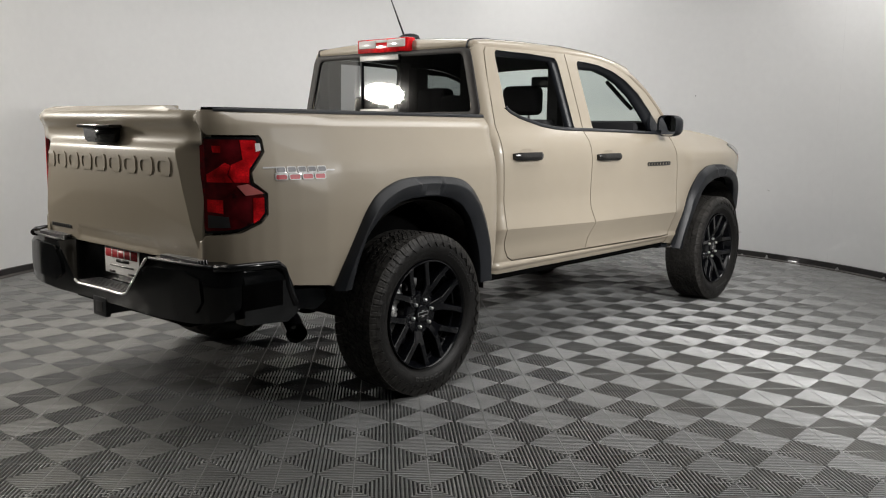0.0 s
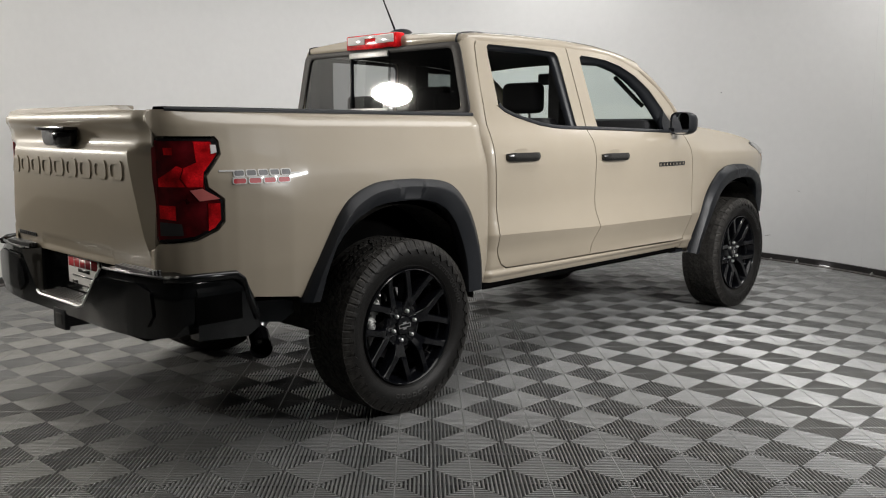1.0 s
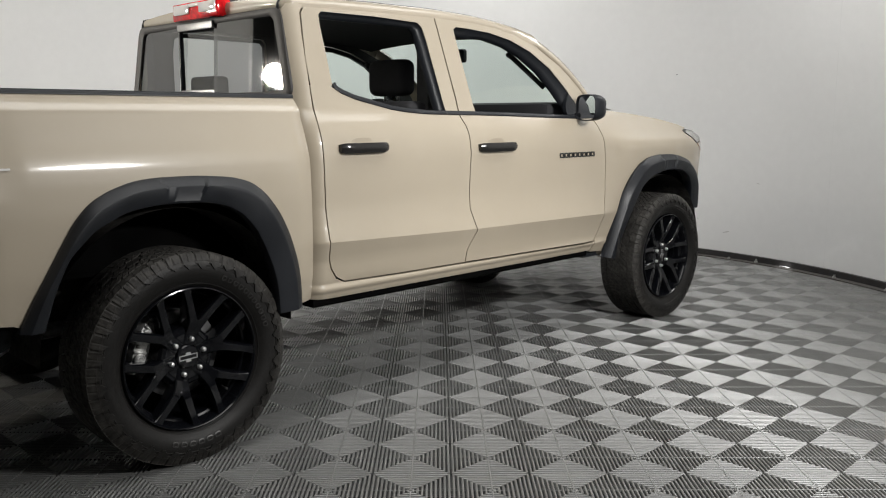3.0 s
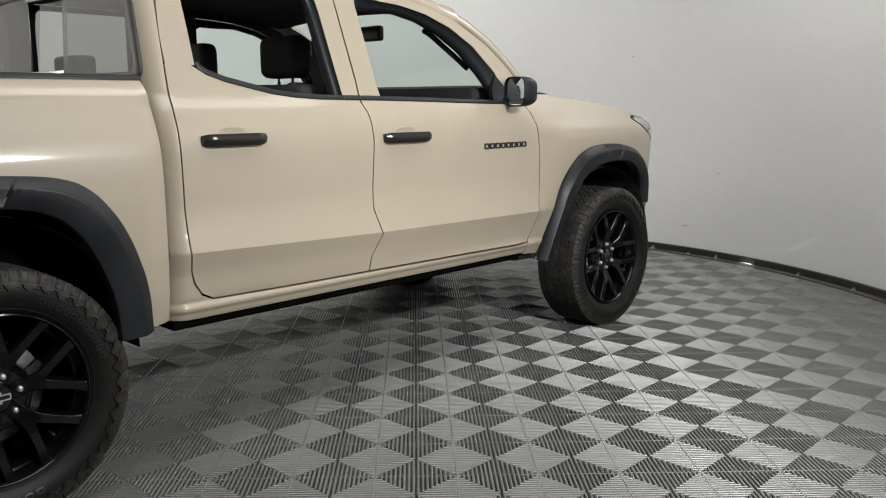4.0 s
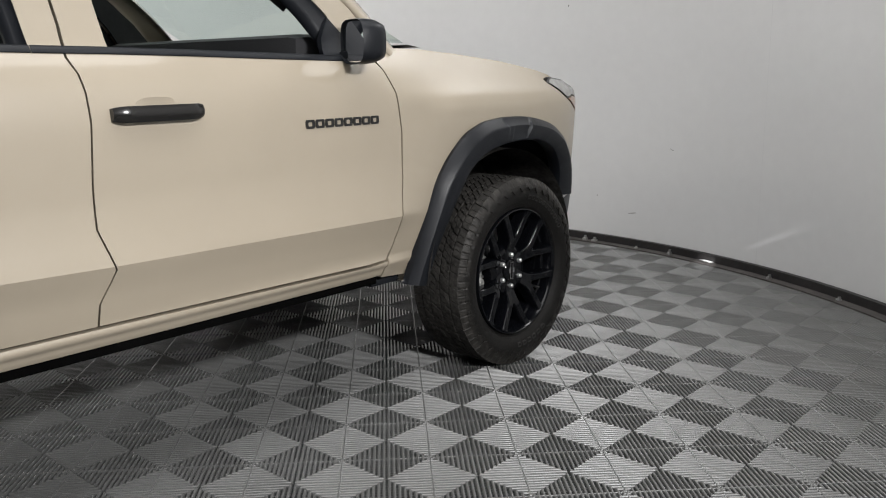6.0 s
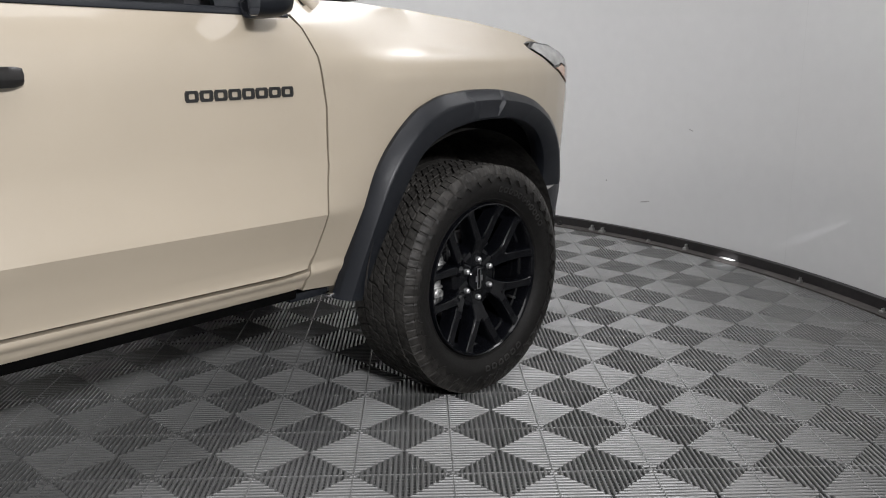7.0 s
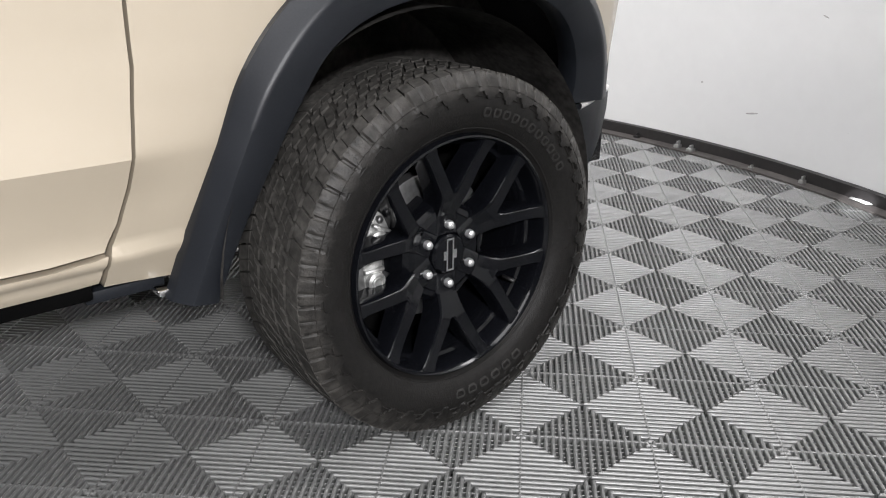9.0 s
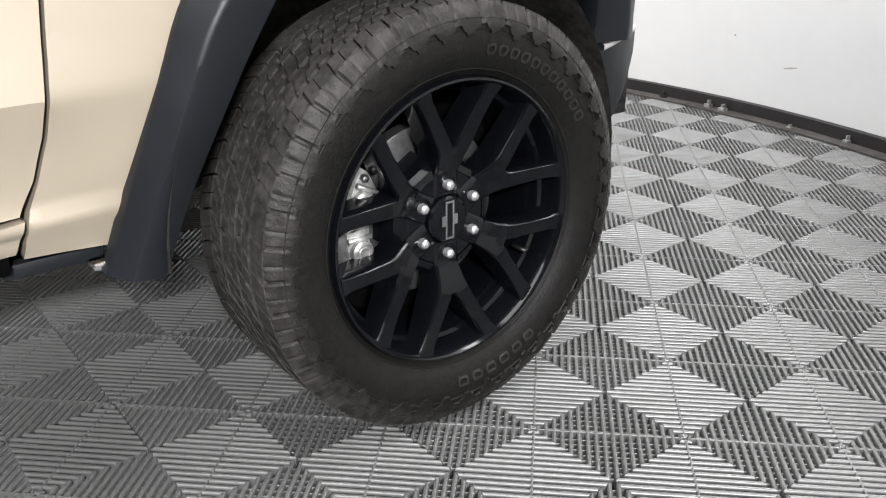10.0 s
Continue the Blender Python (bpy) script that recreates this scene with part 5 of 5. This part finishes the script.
# ---- wheels ----
def build_wheel():
    """A wheel about the x axis, outside towards +x, hub at the origin."""
    bm = bmesh.new()
    revolve(bm, [(-0.115, 0.262), (-0.112, 0.250), (-0.06, 0.228), (0.02, 0.232), (0.058, 0.2345), (0.064, 0.2375), (0.068, 0.2445), (0.085, 0.2500), (0.104, 0.2545), (0.113, 0.2575), (0.118, 0.2615), (0.1165, 0.2655), (0.110, 0.268), (0.100, 0.270)], 96)

    def beam(bm, path):
        """path: (y, z, half width, front x, depth)"""
        rows = []
        for i, (y, z, w, x, d) in enumerate(path):
            a, b = path[max(i - 1, 0)], path[min(i + 1, len(path) - 1)]
            dr = Vector((b[0] - a[0], b[1] - a[1])).normalized()
            n = Vector((-dr.y, dr.x))
            c = Vector((y, z))
            rows.append([(xx, *(c + n * ww)) for xx, ww in ((x - d, -w * 1.18), (x - 0.022, -w * 1.03), (x - 0.0050, -w * 0.96), (x - 0.0010, -w * 0.80), (x, -w * 0.74), (x, w * 0.74), (x - 0.0010, w * 0.80), (x - 0.0050, w * 0.96), (x - 0.022, w * 1.03), (x - d, w * 1.18), (x - d, -w * 1.18))])
        loft(bm, rows)

    spokes = []
    for k in range(6):
        a = radians(30 + 60 * k)
        pol = lambda r, off: (r * math.cos(a + radians(off)), r * math.sin(a + radians(off)))
        sp = bmesh.new()
        beam(sp, [(*pol(0.045, 0), 0.031, 0.070, 0.06), (*pol(0.088, 0), 0.028, 0.073, 0.06), (*pol(0.096, 0), 0.0275, 0.076, 0.06), (*pol(0.122, 0), 0.0270, 0.088, 0.06), (*pol(0.142, 0), 0.0268, 0.0955, 0.06)])
        for s in (1, -1):
            beam(sp, [(*pol(0.092, s * 6.0), 0.0175, 0.075, 0.06), (*pol(0.122, s * 6.2), 0.0180, 0.0885, 0.06), (*pol(0.140, s * 7.6), 0.0180, 0.0955, 0.06), (*pol(0.154, s * 9.6), 0.0170, 0.0980, 0.06), (*pol(0.200, s * 14.0), 0.0156, 0.1025, 0.055), (*pol(0.238, s * 16.7), 0.0160, 0.1075, 0.05), (*pol(0.2585, s * 17.7), 0.0205, 0.1130, 0.04)])
        bmesh.ops.recalc_face_normals(sp, faces=sp.faces)
        sharpen(sp, 30)
        spokes.append(sp)
    rings = revolve(bm, [(0.0, 0.098), (0.056, 0.096), (0.064, 0.092), (0.068, 0.086), (0.068, 0.048), (0.060, 0.046)], 48)
    bm.faces.new(rings[-1])
    bmesh.ops.recalc_face_normals(bm, faces=bm.faces)
    sharpen(bm, 30)
    wheel = part("wheel", bm, WHEEL, None, "gloss black alloy wheel with split spokes")

    for sp in spokes:
        part("spoke", sp, WHEEL, wheel)
    # steps at the inner ends of the openings between the spokes
    for k in range(6):
        a = radians(60 * k)
        bm = bmesh.new()
        cut = []
        for x, r, half_w in ((0.0685, 0.088, 0.018), (0.066, 0.100, 0.023), (0.056, 0.109, 0.028), (0.030, 0.116, 0.032), (0.0, 0.118, 0.034)):
            cut.append([(x, r * math.cos(a) - w * math.sin(a), r * math.sin(a) + w * math.cos(a)) for w in (-half_w, -half_w * 0.4, half_w * 0.4, half_w)])
        loft(bm, cut)
        bmesh.ops.recalc_face_normals(bm, faces=bm.faces)
        sharpen(bm, 20)
        part("spoke_step", bm, WHEEL, wheel)
    # carcass
    prof = [(0.098, 0.262), (0.108, 0.274), (0.122, 0.290), (0.131, 0.312), (0.134, 0.332), (0.131, 0.354), (0.124, 0.370), (0.115, 0.380), (0.100, 0.387), (0.05, 0.3895), (0.0, 0.390)]
    prof = prof + [(-x, r) for x, r in reversed(prof[:-1])]
    bm = bmesh.new()
    revolve(bm, prof, 120)
    revolve(bm, [(0.1085, 0.276), (0.1125, 0.2775), (0.115, 0.280), (0.1135, 0.282)], 96)
    revolve(bm, [(0.131, 0.3455), (0.1345, 0.3465), (0.1345, 0.3485), (0.130, 0.350)], 96)
    bmesh.ops.recalc_face_normals(bm, faces=bm.faces)
    tyre = part("tyre", bm, RUBBER, wheel, "black all-terrain tyre, lightly dusty")
    # tread blocks
    rnd = random.Random(5)
    bm = bmesh.new()

    def block(x0, x1, a0, a1, r0, r1, skew=0.0, taper=0.88):
        vs = []
        for r, t in ((r0, 1.0), (r1, taper)):
            xm, am = (x0 + x1) / 2, (a0 + a1) / 2
            for sx, sa in ((-1, -1), (1, -1), (1, 1), (-1, 1)):
                x = xm + sx * (x1 - x0) / 2 * t
                a = am + sa * (a1 - a0) / 2 * t + skew * (x - xm)
                vs.append(bm.verts.new((x, r * math.cos(a), r * math.sin(a))))
        for q in ((4, 5, 6, 7), (0, 1, 5, 4), (1, 2, 6, 5), (2, 3, 7, 6), (3, 0, 4, 7)):
            bm.faces.new([vs[i] for i in q])

    n = 42
    for k in range(n):
        a = 2 * math.pi * k / n
        da = 2 * math.pi / n
        for x0, x1, off in ((-0.069, -0.031, 0.0), (-0.025, 0.021, 0.45), (0.028, 0.069, 0.2)):
            xm = (x0 + x1) / 2 + rnd.uniform(-0.003, 0.003)
            for xa, xb, sh in ((x0, xm, 0.0), (xm, x1, 0.30)):
                jit = rnd.uniform(-0.06, 0.06)
                top = 0.3970 + rnd.uniform(-0.0007, 0.0007)
                block(xa, xb, a + da * (off + sh + jit), a + da * (off + sh + 0.40 + jit), 0.386, top, 1.5, 0.93)
                block(xa, xb, a + da * (off + sh + 0.46 + jit), a + da * (off + sh + 0.86 + jit), 0.386, top, 1.5, 0.93)
        for s in (1, -1):
            x0, x1 = sorted((s * 0.0755, s * 0.1165))
            top = 0.3955 + rnd.uniform(-0.0005, 0.0005)
            block(x0, x1, a + da * 0.01, a + da * 0.50, 0.376, top, 0.8 * s, 0.97)
            block(x0, x1, a + da * 0.52, a + da * 0.94, 0.376, top - 0.0006, 0.8 * s, 0.97)
    tagged(part("tread", bm, TREAD, tyre, "worn blocky tread", smooth=False), kind="stuff")
    # worn shoulder that runs down the side wall and ends in a stepped zigzag
    bm = bmesh.new()
    steps = [(0.0, 0.357), (0.12, 0.357), (0.16, 0.350), (0.30, 0.349), (0.34, 0.339), (0.62, 0.337), (0.68, 0.345), (0.80, 0.346), (0.84, 0.357), (1.0, 0.357)]
    rows_of = {1: [], -1: []}
    sub = 16
    for k in range(n * sub + 1):
        a = 2 * math.pi * k / (n * sub)
        cell, f = divmod((k % (n * sub)) / sub, 1.0)
        odd = (0.0, 0.0035, -0.002, 0.005, 0.001, -0.003)[int(cell) % 6]
        low = float(np.interp(f, [u for u, _ in steps], [v for _, v in steps])) + odd * math.sin(math.pi * f)
        groove = 0.0046 if f < 0.07 else (0.0022 if 0.50 < f < 0.57 else 0.0)
        sipe = 0.0014 if 0.26 < f < 0.32 or 0.74 < f < 0.80 else 0.0
        line = [(0.1150 - sipe, 0.3946 - groove - sipe), (0.1205 - sipe * 0.7 - groove * 0.5, 0.3885 - groove), (0.1262 - groove * 0.8, 0.3800 - groove * 0.5), (0.1315 - groove * 0.7, 0.3695), (0.1368 - groove * 0.3, max(low + 0.003, 0.3585)), (0.1380, low), (0.1325, low - 0.0016)]
        for s in (1, -1):
            rows_of[s].append([(s * x, r * math.cos(a), r * math.sin(a)) for x, r in line])
    for s in (1, -1):
        loft(bm, rows_of[s], flip=s < 0)
    revolve(bm, [(0.1300, 0.3675), (0.1338, 0.3672), (0.1338, 0.3662), (0.1300, 0.3655)], 120)
    bmesh.ops.recalc_face_normals(bm, faces=bm.faces)
    sharpen(bm, 28)
    tagged(part("shoulder_lug", bm, RUBBER, tyre, "worn dusty shoulder with a stepped edge"), kind="stuff")
    # raised hollow bars on the side wall where the maker's words stand
    bm = bmesh.new()
    wall_x = lambda r: float(np.interp(r, [0.290, 0.312, 0.332, 0.354], [0.122, 0.131, 0.134, 0.131]))
    for a0, cnt, step in ((83, 11, 5.0), (-57, 6, 6.4)):
        for k in range(cnt):
            a = radians(a0 - step * k)
            hollow(bm, lambda u, v: (wall_x(v), v * math.cos(a - u), v * math.sin(a - u)), (1, 0, 0), 0.0, radians(step * 0.72), 0.3055, 0.3245, 0.012, 0.0038, 0.0026)
    bmesh.ops.recalc_face_normals(bm, faces=bm.faces)
    tagged(part("sidewall_bar", bm, LETTER, tyre, "raised bars on the side wall", smooth=False), kind="stuff")
    # hub: cap, nuts
    bm = bmesh.new()
    rings = revolve(bm, [(0.060, 0.0445), (0.074, 0.044), (0.078, 0.040), (0.0795, 0.02)], 40)
    bm.faces.new(rings[-1])
    bmesh.ops.recalc_face_normals(bm, faces=bm.faces)
    sharpen(bm)
    cap = part("centre_cap", bm, WHEEL, wheel, "gloss black centre cap with a silver emblem")
    bm = bmesh.new()
    for y0, y1, z0, z1 in ((-0.010, 0.010, -0.037, -0.033), (-0.010, 0.010, 0.033, 0.037), (-0.010, -0.0062, -0.034, 0.034), (0.0062, 0.010, -0.034, 0.034), (-0.018, -0.010, -0.010, 0.010), (0.010, 0.018, -0.010, 0.010)):
        box(bm, 0.0785, 0.0815, y0, y1, z0, z1)
    part("emblem", bm, CHROME, cap, "plain silver emblem outline", smooth=False)
    for k in range(6):
        a = radians(30 + 60 * k)
        bm = bmesh.new()
        rings = revolve(bm, [(0.058, 0.0104), (0.081, 0.0102), (0.086, 0.0084), (0.088, 0.0042)], 6)
        bm.faces.new(rings[-1])
        bmesh.ops.recalc_face_normals(bm, faces=bm.faces)
        bmesh.ops.bevel(bm, geom=[e for e in bm.edges if e.calc_length() > 0.008], offset=0.0012, segments=2, affect="EDGES")
        bmesh.ops.translate(bm, vec=(0, 0.067 * math.cos(a), 0.067 * math.sin(a)), verts=bm.verts)
        part("lug_nut", bm, NUT, wheel, "chrome lug nut")
        bm = bmesh.new()
        revolve(bm, [(0.070, 0.020), (0.0735, 0.0185), (0.066, 0.0160), (0.058, 0.0160)], 20, centre=(0, 0.067 * math.cos(a), 0.067 * math.sin(a)))
        bmesh.ops.recalc_face_normals(bm, faces=bm.faces)
        part("nut_seat", bm, WHEEL, wheel)
    # brake
    bm = bmesh.new()
    rings = revolve(bm, [(-0.03, 0.165), (0.0, 0.165), (0.002, 0.162), (0.002, 0.095), (0.012, 0.088), (0.013, 0.05)], 64)
    bm.faces.new(rings[-1])
    bmesh.ops.recalc_face_normals(bm, faces=bm.faces)
    sharpen(bm)
    part("brake_disc", bm, IRON, wheel, "plain iron brake disc")
    bm = bmesh.new()
    rings = revolve(bm, [(-0.06, 0.232), (-0.06, 0.03)], 48)
    bm.faces.new(rings[-1])
    part("backing", bm, DARK, wheel)
    bm = bmesh.new()
    rows = []
    for k in range(13):
        a = radians(143 + 64 * k / 12)
        e = math.sin(math.pi * k / 12) ** 0.4 if 0 < k < 12 else 0.3
        rows.append([(x, r * math.cos(a), r * math.sin(a)) for x, r in ((-0.02, 0.142), (0.022, 0.142), (0.030 + 0.010 * e, 0.150), (0.034 + 0.012 * e, 0.172), (0.030 + 0.010 * e, 0.196), (0.016, 0.205), (-0.02, 0.205))])
    loft(bm, rows)
    for a in (160, 190):
        c = Vector((0.040, 0.173 * math.cos(radians(a)), 0.173 * math.sin(radians(a))))
        rings = revolve(bm, [(0.0, 0.022), (0.012, 0.021), (0.016, 0.016)], 18, centre=c)
        bm.faces.new(rings[-1])
    bmesh.ops.recalc_face_normals(bm, faces=bm.faces)
    bmesh.ops.holes_fill(bm, edges=bm.edges)
    sharpen(bm)
    caliper = part("brake_caliper", bm, CAST, wheel, "bare cast brake caliper")
    # ribs, piston rims and bolts on the caliper
    for a in (152, 168, 182, 199):
        bm = bmesh.new()
        tube(bm, [(0.044, q * math.cos(radians(a)), q * math.sin(radians(a))) for q in (0.150, 0.172, 0.196)], 0.0055, 8)
        part("caliper_rib", bm, CAST, caliper)
    for a in (160, 190):
        bm = bmesh.new()
        revolve(bm, [(0.012, 0.0135), (0.0165, 0.0130), (0.0185, 0.0105), (0.0120, 0.0085)], 18, centre=Vector((0.040, 0.173 * math.cos(radians(a)), 0.173 * math.sin(radians(a)))))
        bmesh.ops.recalc_face_normals(bm, faces=bm.faces)
        part("piston_rim", bm, STEEL, caliper)
    for a in (147, 175, 204):
        bm = bmesh.new()
        rings = revolve(bm, [(0.030, 0.0075), (0.046, 0.0075), (0.048, 0.0060)], 6, centre=Vector((0.0, 0.186 * math.cos(radians(a)), 0.186 * math.sin(radians(a)))))
        bm.faces.new(rings[-1])
        bmesh.ops.recalc_face_normals(bm, faces=bm.faces)
        part("caliper_bolt", bm, IRON, caliper)
    bm = bmesh.new()
    tube(bm, [(0.060, 0.205 * math.cos(radians(-30)), 0.205 * math.sin(radians(-30))), (0.092, 0.215 * math.cos(radians(-30)), 0.215 * math.sin(radians(-30)))], 0.005, 8)
    part("valve", bm, INK_BLACK, wheel)
    return wheel


HUB_Y = (0.0, 3.316)
wheel = build_wheel()
wheel.parent = truck
WX = 0.789
places = [pose(WX, HUB_Y[1], 0.392, -0.5), pose(WX, HUB_Y[0], 0.392, -16), pose(-WX, HUB_Y[1], 0.392, 0, 0, 180), pose(-WX, HUB_Y[0], 0.392, 40, 0, 180)]
wheel.matrix_basis = places[0]
rear_wheel, *far_wheels = [copy_thing(wheel, m) for m in places[1:]]
for child in rear_wheel.children:
    if child.name.startswith("centre_cap"):
        child.matrix_basis = pose(0, 0, 0, -72)

# ---- small things along the wall ----
def at_wall(deg, inset):
    a = radians(deg)
    return CX + (CR - inset) * math.cos(a), CY + (CR - inset) * math.sin(a), deg


def wall_clip(deg, inset, mat, label, w=0.03, d=0.025, h=0.03):
    x, y, a = at_wall(deg, inset)
    bm = bmesh.new()
    box(bm, -d / 2, d / 2, -w / 2, w / 2, 0, h * 0.5, bevel=0.003)
    box(bm, -d / 4, d / 2, -w / 6, w / 6, h * 0.5, h, bevel=0.002)
    sharpen(bm)
    ob = part("floor_clip", bm, mat)
    ob.matrix_world = pose(x, y, 0.006, 0, 0, a)
    return tagged(ob, label, "clip", group="clips along the wall")


for deg, inset, w, d, h in ((88.3, 0.062, 0.030, 0.028, 0.034), (87.1, 0.066, 0.034, 0.03, 0.03), (77.9, 0.060, 0.024, 0.024, 0.034), (81.9, 0.068, 0.022, 0.02, 0.016), (66.2, 0.06, 0.022, 0.022, 0.026), (58.5, 0.062, 0.024, 0.022, 0.022)):
    wall_clip(deg, inset, STEEL, "small bare metal clip on the floor's edge strip", w, d, h)
wall_clip(92.0, 0.062, BASE, "small black clip on the floor's edge strip", 0.03, 0.024, 0.026)
# white sheet set where the beam lands, standing in for the bright patch
bm = bmesh.new()
loft(bm, [[(-0.045, -0.028 + 0.01 * k, 0.002 + 0.004 * (k == 1)), (0.0, -0.032 + 0.02 * k, 0.006), (0.05, -0.02 + 0.016 * k, 0.003)] for k in range(4)])
bmesh.ops.recalc_face_normals(bm, faces=bm.faces)
bmesh.ops.solidify(bm, geom=bm.faces[:], thickness=0.001)
scrap = part("paper_scrap", bm, WHITE)
scrap.matrix_world = pose(0.715, 5.585, 0.010, 0, 0, -25)
tagged(scrap, "thin white sheet standing in for the bright patch of light at the wall's foot", "scrap")


def wall_mark(deg, z, w, h, mat, label, tilt=0.0):
    """A thin mark on the curved wall."""
    bm = bmesh.new()
    n = 8
    loft(bm, [[(CX + (CR - 0.0015) * math.cos(radians(deg) + (k / n - 0.5) * w / CR), CY + (CR - 0.0015) * math.sin(radians(deg) + (k / n - 0.5) * w / CR), z + s * h * (0.4 + 0.6 * math.sin(math.pi * (k + 0.5) / (n + 1))) + tilt * (k / n - 0.5)) for k in range(n + 1)] for s in (-0.5, 0.5)])
    bmesh.ops.recalc_face_normals(bm, faces=bm.faces)
    return tagged(part("wall_mark", bm, mat, wall_curved), label)


SCUFF = material("grey_scuff", (0.42, 0.41, 0.40), 0.6, blotch=0.2, blotch_scale=40)
SEAM = material("panel_seam_filler", (0.735, 0.735, 0.73), 0.45, blotch=0.06, blotch_scale=5)
wall_mark(83.2, 0.232, 0.065, 0.008, SCUFF, "grey scuff", -0.012)
wall_mark(78.8, 0.69, 0.03, 0.006, SCUFF, "grey scuff", 0.01)
wall_mark(91.5, 1.652, 0.010, 0.010, INK_BLACK, "small dark dot")
wall_mark(76.0, 0.25, 0.012, 0.012, SCUFF, "grey scuff")
wall_mark(87.5, 0.33, 0.010, 0.010, SCUFF, "grey scuff")
for deg in (68.6, 104.0, 139.5, 175.0):
    bm = bmesh.new()
    loft(bm, [[(CX + (CR - 0.001) * math.cos(radians(deg) + s * 0.0004), CY + (CR - 0.001) * math.sin(radians(deg) + s * 0.0004), z) for z in lin(0.056, CEIL - 0.01, 6)] for s in (-1, 1)])
    bmesh.ops.recalc_face_normals(bm, faces=bm.faces)
    part("panel_seam", bm, SEAM, wall_curved)


# ---- ribbed floor tiles ----
TH = radians(0.309)
OX, OY = 1.0387, 3.7823
ROT = Matrix.Rotation(TH, 4, "Z")
PITCH, RIBW = 0.2828 / 18, 0.0086


# section of a rib: across, and down from its crest
ARCH = [(-1, 0), (-1, 1), (-0.87, 0.51), (-0.5, 0.134), (0, 0), (0.5, 0.134), (0.87, 0.51), (1, 1), (1, 0)]


def tile_mesh():
    """One 0.4 m tile of four fields; in each the ribs cross the line from the tile's middle to its corner."""
    bm = bmesh.new()
    half = 0.1995
    top, low = 0.0, -0.023

    def rib(p, q, w, z0, z1, crown, mitre=0.0):
        """mitre: the way in which the ends are cut off at 45 degrees, 1 or -1 towards the rib's left"""
        d = (q - p).normalized()
        n = Vector((-d.y, d.x, 0))
        secs = []
        for c, e in ((p, 1), (q, -1)):
            secs.append([bm.verts.new(c + n * (w * a) + d * (e * mitre * w * a) + Vector((0, 0, z1 if k in (0, 8) else z0 - crown * z))) for k, (a, z) in enumerate(ARCH)])
        for i in range(8):
            bm.faces.new((secs[0][i], secs[0][i + 1], secs[1][i + 1], secs[1][i])).smooth = 0 < i < 7
        for i in (1, 7):
            bm.edges.get((secs[0][i], secs[1][i])).smooth = False
        bm.faces.new(secs[0][::-1])
        bm.faces.new(secs[1])

    for sx, sy in ((1, 1), (-1, 1), (-1, -1), (1, -1)):
        c = Vector((sx * half / 2, sy * half / 2, 0))
        diag = Vector((sx, sy, 0)).normalized()
        across = Vector((-diag.y, diag.x, 0))
        reach = half / math.sqrt(2)
        for k in range(18):
            s = (k + 0.5 - 9) * PITCH
            ln = reach - abs(s) - 0.0004
            if ln < 0.004:
                continue
            m = c + diag * s
            rib(m - across * ln, m + across * ln, RIBW / 2, top, low, 0.0037, -1 if s > 0 else 1)
        # joining line along the diagonal, a little lower
        rib(c - diag * (reach - 0.004), c + diag * (reach - 0.004), 0.0022, top - 0.0004, low, 0.0010)
        # cross bars under the ribs
        for k in range(-8, 9):
            if k == 0:
                continue
            s = k * PITCH
            ln = reach - abs(s) - 0.002
            m = c + across * s
            rib(m - diag * ln, m + diag * ln, 0.0015, top - 0.0085, low, 0.0006)
    me = bpy.data.meshes.new("floor_tile")
    bm.to_mesh(me)
    bm.free()
    me.materials.append(RIB)
    return me


tile = tile_mesh()
spots = []
for i in range(-16, 14):
    for j in range(-22, 8):
        p = ROT @ Vector((i * 0.4, j * 0.4, 0))
        x, y = OX + p.x, OY + p.y
        inside = math.hypot(x - CX, y - CY) < CR + 0.10
        front = x > -2.2 and x < 5.2 and y > -5.2 and y < 2.6 and (x - CX) * 0.62 - (y - CY) * 0.78 > 1.6
        if inside or front:
            spots.append((math.hypot(x - 1.7, y - 1.3), x, y))
spots.sort()
floor = new("floor")
tagged(floor, "grey ribbed interlocking plastic floor tiles", "floor", kind="structure")
for _, x, y in spots[:300]:
    t = new("floor_tile", tile)
    t.parent = floor
    t.matrix_basis = Matrix.Translation((x, y, 0)) @ ROT
far_v, far_f = [], []
tv = np.array([v.co[:] for v in tile.vertices])
tf = [tuple(p.vertices) for p in tile.polygons]
rot = np.array(ROT.to_3x3())
for _, x, y in spots[300:]:
    b = len(far_v) * len(tv)
    far_v.append(tv @ rot.T + np.array((x, y, 0)))
    far_f += [tuple(b + i for i in f) for f in tf]
if far_v:
    me = bpy.data.meshes.new("far_tiles")
    me.from_pydata(np.concatenate(far_v).tolist(), [], far_f)
    me.materials.append(RIB)
    far = new("far_tiles", me)
    far.parent = floor
    tagged(far, "more grey ribbed floor tiles", kind="stuff")
